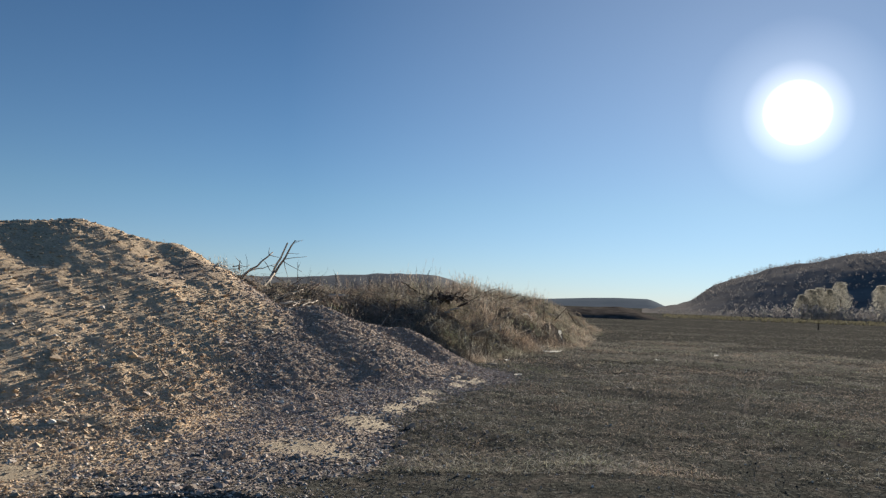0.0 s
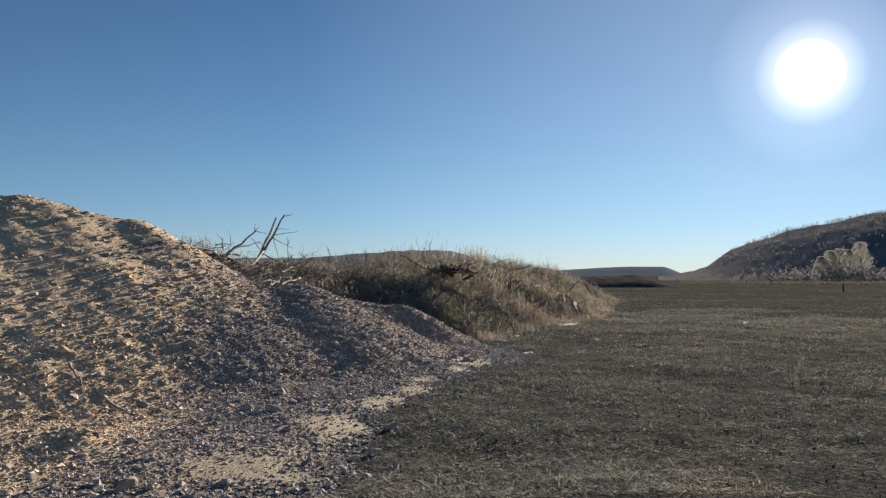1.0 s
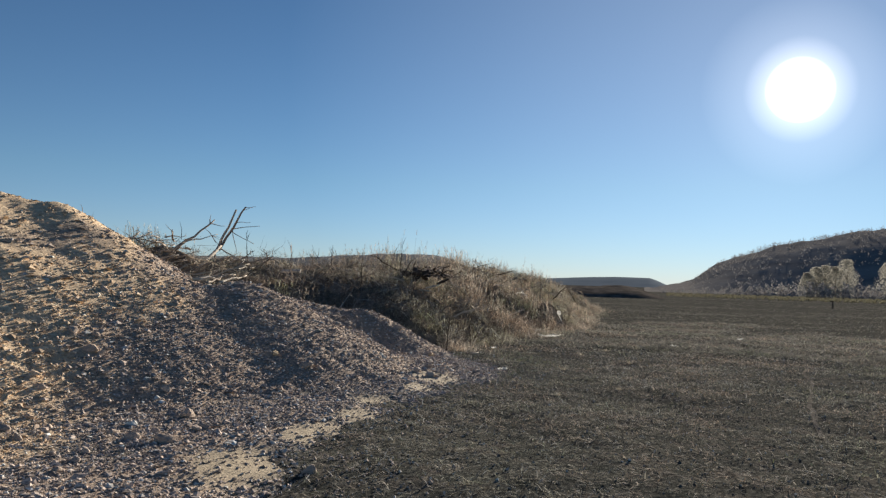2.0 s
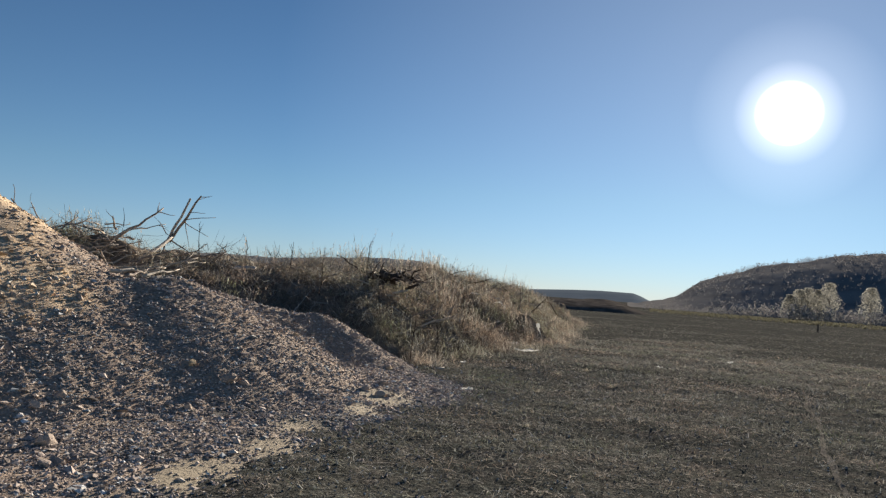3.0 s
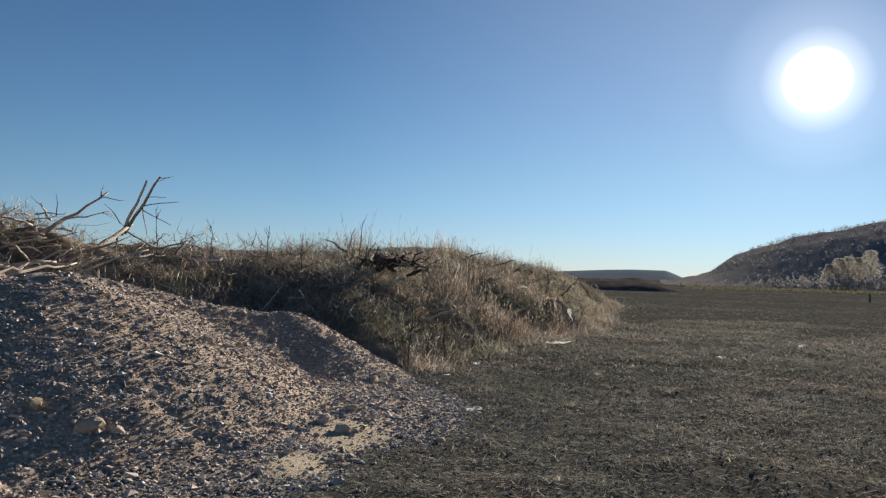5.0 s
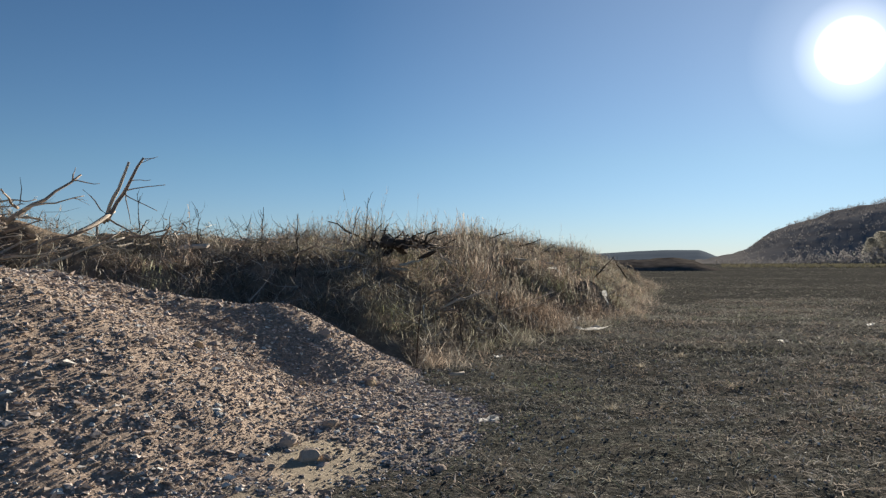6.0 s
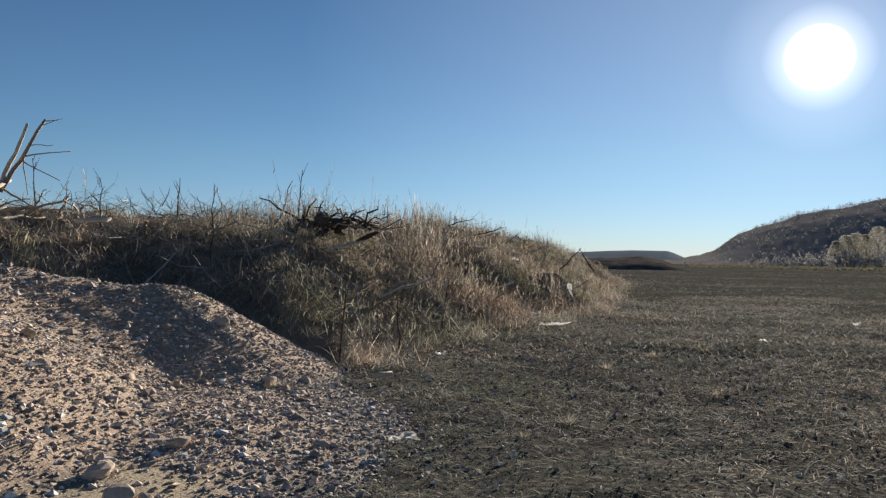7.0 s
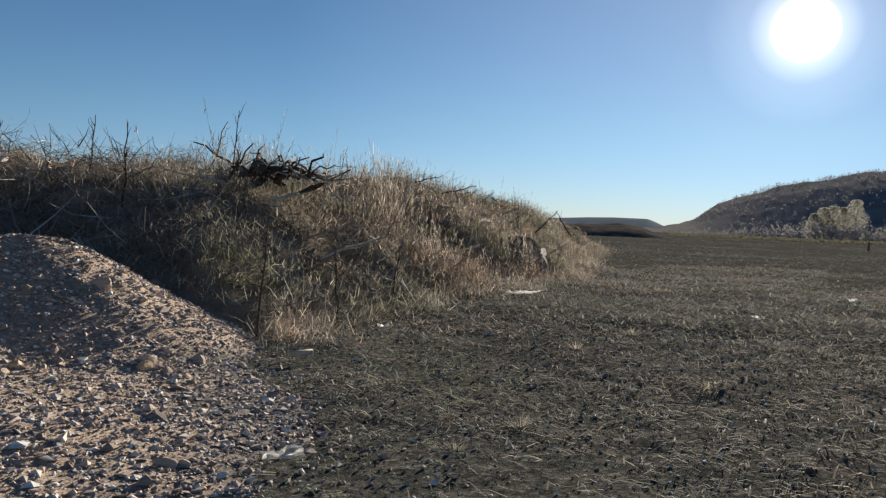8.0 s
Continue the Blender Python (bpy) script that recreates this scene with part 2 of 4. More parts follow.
# ---- materials ----
def material(name, rough=0.9, spec=0.3):
    m = bpy.data.materials.new(name)
    m.use_nodes = True
    nt = m.node_tree
    b = nt.nodes["Principled BSDF"]
    b.inputs["Roughness"].default_value = rough
    b.inputs["Specular IOR Level"].default_value = spec
    return m, nt, b


def node_noise(nt, scale, detail=5, rough=0.6, coord="Object"):
    tc = nt.nodes.new("ShaderNodeTexCoord")
    n = nt.nodes.new("ShaderNodeTexNoise")
    n.inputs["Scale"].default_value = scale
    n.inputs["Detail"].default_value = detail
    n.inputs["Roughness"].default_value = rough
    nt.links.new(tc.outputs[coord], n.inputs["Vector"])
    return n.outputs["Fac"]


def node_ramp(nt, value, stops):
    r = nt.nodes.new("ShaderNodeValToRGB")
    el = r.color_ramp.elements
    el[0].position, el[0].color = stops[0][0], (*stops[0][1], 1)
    el[1].position, el[1].color = stops[-1][0], (*stops[-1][1], 1)
    for p, c in stops[1:-1]:
        el.new(p).color = (*c, 1)
    nt.links.new(value, r.inputs[0])
    return r.outputs["Color"]


def node_mix(nt, fac, a, b, mode="MIX"):
    m = nt.nodes.new("ShaderNodeMix")
    m.data_type, m.blend_type = "RGBA", mode
    for key, val in ((0, fac), (6, a), (7, b)):
        if isinstance(val, (int, float)):
            m.inputs[key].default_value = val
        elif isinstance(val, tuple):
            m.inputs[key].default_value = (*val, 1)
        else:
            nt.links.new(val, m.inputs[key])
    return m.outputs[2]


def node_bump(nt, b, height, strength, distance):
    n = nt.nodes.new("ShaderNodeBump")
    n.inputs["Strength"].default_value = strength
    n.inputs["Distance"].default_value = distance
    nt.links.new(height, n.inputs["Height"])
    nt.links.new(n.outputs[0], b.inputs["Normal"])


def island_material(name, stops, rough=0.9, spec=0.2, grain=0.0, through=0.0, patch=0.0):
    """Each loose piece its own tint."""
    m, nt, b = material(name, rough, spec)
    g = nt.nodes.new("ShaderNodeNewGeometry")
    col = node_ramp(nt, g.outputs["Random Per Island"], stops)
    if grain:
        col = node_mix(nt, 1.0, col, node_ramp(nt, node_noise(nt, grain, 4), ((0.3, (0.6, 0.6, 0.6)), (0.7, (1.25, 1.22, 1.18)))), "MULTIPLY")
    if patch:
        tone = node_ramp(nt, node_noise(nt, patch, 4), ((0.30, (0.46, 0.56, 0.32)), (0.40, (0.80, 0.80, 0.66)), (0.50, (0.92, 0.88, 0.82)), (0.58, (1.05, 0.86, 0.72)), (0.70, (0.62, 0.60, 0.58))))
        col = node_mix(nt, 1.0, col, tone, "MULTIPLY")
    nt.links.new(col, b.inputs["Base Color"])
    if through:
        tr = nt.nodes.new("ShaderNodeBsdfTranslucent")
        nt.links.new(col, tr.inputs["Color"])
        mx = nt.nodes.new("ShaderNodeMixShader")
        mx.inputs[0].default_value = through
        nt.links.new(b.outputs[0], mx.inputs[1])
        nt.links.new(tr.outputs[0], mx.inputs[2])
        nt.links.new(mx.outputs[0], nt.nodes["Material Output"].inputs["Surface"])
    return m


def tinted_material(name, dark, light, scale, rough=0.85, spec=0.25, bump=0.3, dist=0.02):
    m, nt, b = material(name, rough, spec)
    big = node_noise(nt, scale, 6, 0.65)
    fine = node_noise(nt, scale * 9, 4, 0.6)
    oi = nt.nodes.new("ShaderNodeObjectInfo")
    col = node_mix(nt, big, dark, light)
    col = node_mix(nt, 0.5, col, node_ramp(nt, fine, ((0.3, (0.55, 0.55, 0.55)), (0.7, (1.3, 1.3, 1.3)))), "MULTIPLY")
    col = node_mix(nt, 0.6, col, node_ramp(nt, oi.outputs["Random"], ((0.0, (0.7, 0.68, 0.68)), (0.5, (1.0, 0.98, 0.95)), (1.0, (1.3, 1.27, 1.25)))), "MULTIPLY")
    nt.links.new(col, b.inputs["Base Color"])
    node_bump(nt, b, fine, bump, dist)
    return m


def ground_material():
    m, nt, b = material("cinder_ground", 1.0, 0.0)
    patch = node_noise(nt, 0.35, 5, 0.6)
    fine = node_noise(nt, 22, 6, 0.7)
    mid = node_noise(nt, 3.0, 5, 0.65)
    a = node_ramp(nt, fine, ((0.32, (0.026, 0.026, 0.024)), (0.52, (0.072, 0.070, 0.067)), (0.66, (0.185, 0.178, 0.163)), (0.80, (0.500, 0.482, 0.440))))
    c = node_ramp(nt, fine, ((0.32, (0.031, 0.029, 0.027)), (0.55, (0.098, 0.093, 0.087)), (0.75, (0.27, 0.25, 0.226))))
    col = node_mix(nt, node_ramp(nt, patch, ((0.40, (0, 0, 0)), (0.62, (1, 1, 1)))), a, c)
    col = node_mix(nt, 0.8, col, node_ramp(nt, mid, ((0.3, (0.55, 0.62, 0.58)), (0.5, (0.95, 1.0, 0.93)), (0.7, (1.5, 1.38, 1.27)))), "MULTIPLY")
    nt.links.new(col, b.inputs["Base Color"])
    node_bump(nt, b, fine, 0.9, 0.03)
    return m


def heap_material():
    m, nt, b = material("tipped_gravel", 0.95, 0.15)
    at = nt.nodes.new("ShaderNodeAttribute")
    at.attribute_name = "earth"
    sa = nt.nodes.new("ShaderNodeAttribute")
    sa.attribute_name = "sand"
    fine = node_noise(nt, 26, 6, 0.72)
    mid = node_noise(nt, 4.0, 5, 0.6)
    grey = node_ramp(nt, fine, ((0.28, (0.155, 0.123, 0.096)), (0.5, (0.370, 0.293, 0.230)), (0.66, (0.512, 0.408, 0.321)), (0.8, (0.672, 0.567, 0.450))))
    tan = node_ramp(nt, fine, ((0.28, (0.336, 0.249, 0.160)), (0.5, (0.672, 0.510, 0.341)), (0.7, (0.800, 0.696, 0.495))))
    sand = node_ramp(nt, node_noise(nt, 60, 4, 0.7), ((0.3, (0.299, 0.242, 0.167)), (0.7, (0.437, 0.368, 0.270))))
    col = node_mix(nt, at.outputs["Fac"], grey, tan)
    col = node_mix(nt, 0.6, col, node_ramp(nt, mid, ((0.3, (0.72, 0.70, 0.70)), (0.7, (1.25, 1.2, 1.15)))), "MULTIPLY")
    th = nt.nodes.new("ShaderNodeAttribute")
    th.attribute_name = "thin"
    col = node_mix(nt, th.outputs["Fac"], col, node_ramp(nt, fine, ((0.32, (0.035, 0.034, 0.031)), (0.52, (0.095, 0.091, 0.082)), (0.68, (0.20, 0.19, 0.172)), (0.80, (0.42, 0.40, 0.37)))))
    col = node_mix(nt, sa.outputs["Fac"], col, sand)
    nt.links.new(col, b.inputs["Base Color"])
    node_bump(nt, b, fine, 0.6, 0.025)
    return m


def simple_material(name, dark, light, scale, detail=6, rough=0.95, bump=0.5, dist=0.05):
    m, nt, b = material(name, 1.0, 0.0)
    n = node_noise(nt, scale, detail, 0.65)
    nt.links.new(node_ramp(nt, n, ((0.3, dark), (0.7, light))), b.inputs["Base Color"])
    node_bump(nt, b, n, bump, dist)
    return m


MAT_GROUND = ground_material()
MAT_HEAP = heap_material()
MAT_BANK = simple_material("weedy_soil", (0.085, 0.070, 0.054), (0.30, 0.245, 0.19), 4.0)
MAT_STONE_GREY = island_material("grey_stones", ((0.0, (0.195, 0.172, 0.156)), (0.35, (0.409, 0.355, 0.316)), (0.6, (0.527, 0.439, 0.386)), (0.85, (0.644, 0.557, 0.492)), (0.97, (0.656, 0.684, 0.662)), (1.0, (0.656, 0.684, 0.722))), 0.95, 0.05, 40)
MAT_STONE_TAN = island_material("tan_clods", ((0.0, (0.366, 0.276, 0.191)), (0.4, (0.610, 0.473, 0.334)), (0.7, (0.756, 0.608, 0.441)), (0.9, (0.634, 0.541, 0.472)), (1.0, (0.820, 0.820, 0.740))), 0.95, 0.15, 30)
MAT_ROCK = tinted_material("rock", (0.296, 0.242, 0.203), (0.564, 0.472, 0.392), 9, 0.95, 0.05)
MAT_WEED = island_material("dry_weeds", ((0.0, (0.146, 0.138, 0.126)), (0.35, (0.268, 0.252, 0.237)), (0.65, (0.409, 0.388, 0.362)), (0.88, (0.604, 0.589, 0.548)), (1.0, (0.720, 0.754, 0.752))), 0.9, 0.05, 0, 0.5, 0.55)
MAT_GRASS = island_material("dead_grass", ((0.0, (0.107, 0.108, 0.103)), (0.4, (0.202, 0.207, 0.197)), (0.75, (0.318, 0.330, 0.314)), (0.9, (0.133, 0.154, 0.130)), (1.0, (0.102, 0.120, 0.101))), 0.9, 0.05, 0, 0.5, 0.7)
MAT_TUFT = island_material("bleached_tuft", ((0.0, (0.24, 0.21, 0.16)), (0.6, (0.42, 0.38, 0.30)), (1.0, (0.60, 0.56, 0.47))), 0.9, 0.05, 0, 0.4)
MAT_MARK = simple_material("pale_dust", (0.093, 0.085, 0.076), (0.187, 0.174, 0.153), 30)
MAT_BUSH = island_material("bush_leaves", ((0.0, (0.125, 0.113, 0.100)), (0.4, (0.239, 0.218, 0.192)), (0.7, (0.341, 0.318, 0.275)), (0.9, (0.259, 0.279, 0.202)), (1.0, (0.464, 0.458, 0.397))), 0.95, 0.0, 0, 0.45, 0.45)
MAT_BRUSH = island_material("brushwood", ((0.0, (0.119, 0.110, 0.097)), (0.5, (0.264, 0.249, 0.224)), (0.85, (0.437, 0.422, 0.377)), (1.0, (0.664, 0.656, 0.584))), 0.9, 0.05)
MAT_STRAW = island_material("flattened_straw", ((0.0, (0.151, 0.141, 0.127)), (0.4, (0.343, 0.320, 0.286)), (0.7, (0.626, 0.592, 0.530)), (0.86, (0.795, 0.820, 0.807)), (0.93, (0.235, 0.286, 0.191)), (1.0, (0.184, 0.237, 0.164))), 0.9, 0.1, 0, 0.25, 0.5)
MAT_FIELD = island_material("field_grass", ((0.0, (0.144, 0.136, 0.121)), (0.5, (0.286, 0.273, 0.240)), (0.85, (0.454, 0.430, 0.377)), (1.0, (0.312, 0.343, 0.235))), 0.95, 0.0, 0, 0.4)
MAT_LITTERSTONE = island_material("cinder_bits", ((0.0, (0.075, 0.073, 0.070)), (0.5, (0.185, 0.180, 0.166)), (0.8, (0.36, 0.345, 0.32)), (0.93, (0.62, 0.60, 0.56)), (1.0, (0.82, 0.82, 0.80))), 0.95, 0.05)
MAT_SANDSTONE = tinted_material("sandstone", (0.40, 0.30, 0.19), (0.60, 0.48, 0.33), 9, 0.95, 0.05)
MAT_BARK = tinted_material("grey_dead_wood", (0.176, 0.137, 0.108), (0.470, 0.392, 0.323), 14)
MAT_PALEWOOD = tinted_material("bleached_wood", (0.36, 0.31, 0.25), (0.62, 0.56, 0.47), 12)
MAT_DARKROOT = tinted_material("dark_root_wood", (0.06, 0.048, 0.04), (0.15, 0.12, 0.095), 10, 0.95, 0.15, 0.8, 0.05)


def paper_material():
    m = tinted_material("weathered_white_plastic", (0.70, 0.70, 0.69), (0.86, 0.86, 0.84), 8, 0.5, 0.4, 0.2, 0.005)
    nt = m.node_tree
    b = nt.nodes["Principled BSDF"]
    tr = nt.nodes.new("ShaderNodeBsdfTranslucent")
    tr.inputs["Color"].default_value = (0.85, 0.85, 0.83, 1)
    mx = nt.nodes.new("ShaderNodeMixShader")
    mx.inputs[0].default_value = 0.7
    nt.links.new(b.outputs[0], mx.inputs[1])
    nt.links.new(tr.outputs[0], mx.inputs[2])
    nt.links.new(mx.outputs[0], nt.nodes["Material Output"].inputs["Surface"])
    return m


MAT_PAPER = paper_material()
MAT_WOODS = island_material("bare_woods", ((0.0, (0.205, 0.196, 0.191)), (0.5, (0.307, 0.289, 0.280)), (0.85, (0.408, 0.381, 0.366)), (1.0, (0.314, 0.328, 0.282))), 1.0, 0.0, 0, 0.22)
MAT_HILLSOIL = simple_material("wooded_hillside", (0.159, 0.151, 0.145), (0.254, 0.242, 0.229), 0.08, 6, 1.0, 0.3, 1.0)
# aerial haze is put into these two base colours as a blue-grey tint
MAT_HAZED_HILL = simple_material("distant_hill", (0.140, 0.150, 0.160), (0.240, 0.250, 0.260), 0.012, 8, 1.0, 0.3, 4.0)
MAT_HAZED_RIDGE = simple_material("far_ridge", (0.13, 0.16, 0.19), (0.17, 0.20, 0.23), 0.008, 6, 1.0, 0.2, 4.0)
MAT_DARKSOIL = simple_material("dark_spoil", (0.048, 0.044, 0.040), (0.154, 0.136, 0.121), 0.9)
MAT_PALETREE = island_material("pale_leaves", ((0.0, (0.268, 0.260, 0.224)), (0.6, (0.362, 0.355, 0.310)), (1.0, (0.457, 0.444, 0.396))), 0.9, 0.05, 0, 0.6)
MAT_VERGE = island_material("verge_grass", ((0.0, (0.108, 0.099, 0.065)), (0.6, (0.198, 0.188, 0.126)), (1.0, (0.265, 0.245, 0.178))), 0.9, 0.1, 0, 0.3)
MAT_TRACK = simple_material("pale_track", (0.42, 0.40, 0.36), (0.6, 0.58, 0.53), 1.5)


# ---- setting ----
def spaced(lo, hi, step, far_lo, far_hi, growth):
    mid = np.arange(lo, hi, step)
    up, s, v = [], step, hi
    while v < far_hi:
        up.append(v)
        s *= growth
        v += s
    up.append(far_hi)
    down, s, v = [], step, lo
    while v > far_lo:
        s *= growth
        v -= s
        down.append(max(v, far_lo))
    return np.array(down[::-1] + list(mid) + up)


def build_ground():
    xs = spaced(-1.5, 8.5, 0.10, -4000, 4000, 1.12)
    ys = spaced(3.0, 19.0, 0.10, -3000, 4500, 1.12)
    ob = new("ground", grid_mesh("ground", xs, ys, ground_height, MAT_GROUND))
    tagged(ob, "dark trodden cinder ground with flattened dead grass", "ground", kind="structure")


def build_heap():
    xs, ys = np.arange(-14.0, 3.4, 0.06), np.arange(1.5, 17.6, 0.06)
    me = grid_mesh("tipped_heap", xs, ys, lambda x, y: heap_height(x, y) - 0.02, MAT_HEAP, lambda x, y, z: z > ground_height(x, y) - 0.06)
    v = coords(me)
    attribute(me, "earth", earth_mask(v[:, 0], v[:, 1]))
    attribute(me, "sand", sand_mask(v[:, 0], v[:, 1]))
    cover = v[:, 2] - ground_height(v[:, 0], v[:, 1]) + 0.05 * fbm(v[:, 0], v[:, 1], 0.6, 4, 63)
    attribute(me, "thin", smooth(0.09, 0.0, cover))
    return tagged(new("tipped_heap", me), "tipped heap of grey gravel and tan sandy earth on cinder ground", "gravel heap")


def earth_mask(x, y):
    across = fbm(x * 0.9 - y * 0.25, y * 0.35 + x * 0.2, 0.9, 4, 91)
    t = smooth(-0.8, -4.2, x) * 1.2 + 0.35 * smooth(9.5, 6.0, y) - 0.36 + 0.55 * across - 0.4 * smooth(-1.8, 0.3, x)
    return smooth(0.0, 0.5, t)


def build_bank():
    xs, ys = np.arange(-16, 17.5, 0.13), np.arange(15.4, 52, 0.13)
    me = grid_mesh("earth_bank", xs, ys, bank_height, MAT_BANK, lambda x, y, z: z > -0.12)
    return tagged(new("earth_bank", me), "long earth bank overgrown with dry brown weeds", "bank", kind="structure")


build_ground()
HEAP = build_heap()
build_bank()


def hill_mesh(name, az0, az1, profile, dist, depth, mat, steps=160, rows=14, rough=0.0, seed=0):
    """A ridge round the camera's place: profile gives the crest's rise in degrees over the heading in degrees."""
    az = np.linspace(az0, az1, steps)
    top = np.array([profile(a) for a in az])
    verts = []
    for j in range(rows):
        u = j / (rows - 1)
        d = dist + depth * u
        rise = math.sin(min(1.0, u * 1.25) * math.pi / 2)
        z = np.tan(np.radians(top)) * (dist + 0.8 * depth) * rise
        x, y = np.sin(np.radians(az)) * d, np.cos(np.radians(az)) * d
        z = z + rough * rise * fbm(x, y, dist * 0.05, 4, seed)
        verts.append(np.stack([x, y, z - 0.5 * (1 - min(1, u * 8))], 1))
    verts = np.concatenate(verts)
    i = (np.arange(rows - 1)[:, None] * steps + np.arange(steps - 1)[None, :]).ravel()
    return mesh_of(name, verts, np.stack([i, i + 1, i + steps + 1, i + steps], 1), mat, True)


def interp(pairs):
    px, py = [p[0] for p in pairs], [p[1] for p in pairs]
    return lambda a: float(np.interp(a, px, py))


WOOD_PROFILE = interp(((20.0, 0.05), (21.0, 0.30), (22.6, 0.65), (24.3, 1.75), (25.3, 2.15), (27.85, 3.1), (28.95, 3.2), (31.3, 3.65), (34.0, 4.05), (36.5, 4.15), (39.2, 4.0), (46, 3.5), (60, 2.8), (80, 2.0)))


def build_hills():
    ob = new("wooded_hill", hill_mesh("wooded_hill", 19.5, 80, WOOD_PROFILE, 230, 210, MAT_HILLSOIL, 220, 18, 1.0, 3))
    tagged(ob, "long hill covered in bare brown woods", "hill", kind="structure")
    left = interp(((-60, 1.0), (-20, 1.2), (-6, 1.3), (0.0, 1.7), (2.2, 1.96), (4.9, 1.83), (6.4, 1.38), (7.4, 0.8), (9, 0.3), (14, -0.1)))
    ob = new("distant_hill", hill_mesh("distant_hill", -70, 14, left, 1100, 500, MAT_HAZED_HILL, 260, 10, 2.0, 5))
    tagged(ob, "distant hill with a flat wooded top, tinted blue-grey for haze", "hill", kind="structure")
    far = interp(((8, 0.1), (13, 0.45), (15.8, 0.61), (17.6, 0.67), (19.9, 0.65), (20.4, 0.47), (21.0, 0.2), (24, 0.05), (30, 0.0)))
    ob = new("far_ridge", hill_mesh("far_ridge", 8, 30, far, 2400, 600, MAT_HAZED_RIDGE, 120, 8))
    tagged(ob, "flat ridge on the horizon, tinted pale blue for haze", "ridge", kind="structure")
    spoil = interp(((11.5, -1.0), (13, -0.35), (15.5, -0.1), (18.0, -0.12), (19.2, -0.3), (20.2, -0.6), (21.5, -1.0)))
    ob = new("spoil_heap", hill_mesh("spoil_heap", 11.5, 21.5, lambda a: spoil(a) + 0.78, 95, 16, MAT_DARKSOIL, 90, 10, 0.25, 7))
    tagged(ob, "low dark spoil heap far across the ground", "spoil heap")


build_hills()


# ---- woods and far things ----
def tree_template(rng, twigs, size):
    """A small bare tree, one unit high: a stem, rising limbs and a cloud of twig tips."""
    parts = [strip([(0, 0, -0.1), (rng.uniform(-0.04, 0.04), 0, 0.4), (rng.uniform(-0.08, 0.08), 0, 0.85)], 0.022, 0.3)]
    for k in range(2):
        a, h = rng.uniform(0, 6.28), rng.uniform(0.25, 0.6)
        parts.append(strip([(0, 0, h), (math.cos(a) * 0.15, math.sin(a) * 0.15, h + 0.15), (math.cos(a) * 0.25, math.sin(a) * 0.25, h + 0.35)], 0.011, a))
    for k in range(twigs):
        a, h = rng.uniform(0, 6.28), rng.uniform(0.22, 0.98)
        r = rng.uniform(0.05, 1.0) ** 0.6 * 0.40 * math.sqrt(max(0.02, 1 - ((h - 0.58) / 0.44) ** 2))
        p = np.array((math.cos(a) * r, math.sin(a) * r, h))
        q = p + np.array((rng.uniform(-1, 1), rng.uniform(-1, 1), rng.uniform(-0.2, 1.0))) * size
        parts.append(blade(p, q, size * 0.28, 0.02, rng.uniform(0, 6.28)))
    return join_parts(parts)


def build_woods():
    rng = np.random.default_rng(11)
    n = 3000
    az = rng.uniform(20.5, 62, n) ** 1.0
    u = rng.uniform(0.0, 1.0, n)
    d = 232 + 205 * u
    top = np.array([WOOD_PROFILE(a) for a in az])
    rise = np.sin(np.minimum(1.0, u * 1.25) * np.pi / 2)
    z = np.tan(np.radians(top)) * (230 + 0.8 * 210) * rise
    place = np.stack([np.sin(np.radians(az)) * d, np.cos(np.radians(az)) * d, z - 0.8], 1)
    scale = rng.uniform(1.3, 2.5, n) * np.clip(0.4 + (az - 21) / 6, 0.35, 1)
    temps = [tree_template(rng, 14, 0.20) for k in range(6)]
    me = scatter("woods", temps, place, scale, rotations(rng, n, 0.05), MAT_WOODS, rng)
    tagged(new("woods", me), "dense bare brown trees covering the hill", "woods", kind="stuff")
    n = 1000
    az = rng.uniform(20.5, 60, n)
    d = rng.uniform(188, 232, n)
    place = np.stack([np.sin(np.radians(az)) * d, np.cos(np.radians(az)) * d, np.full(n, -0.2)], 1)
    scale = rng.uniform(1.3, 3.6, n) * (0.45 + 0.55 * smooth(24, 29, az))
    me = scatter("scrub", temps, place, scale, rotations(rng, n, 0.1), MAT_WOODS, rng)
    tagged(new("scrub", me), "belt of brown scrub at the foot of the hill", "scrub", kind="stuff")
    n = 2600
    az = rng.uniform(21, 50, n)
    d = rng.uniform(120, 188, n)
    place = np.stack([np.sin(np.radians(az)) * d, np.cos(np.radians(az)) * d, np.zeros(n)], 1)
    tufts = [tuft_template(rng, 9, 0.9, 0.12) for k in range(4)]
    me = scatter("verge_grass", tufts, place, rng.uniform(0.15, 0.5, n), rotations(rng, n, 0.1), MAT_VERGE, rng)
    tagged(new("verge_grass", me), "rough yellowish grass along the field's far edge", "grass", kind="stuff")


build_woods()


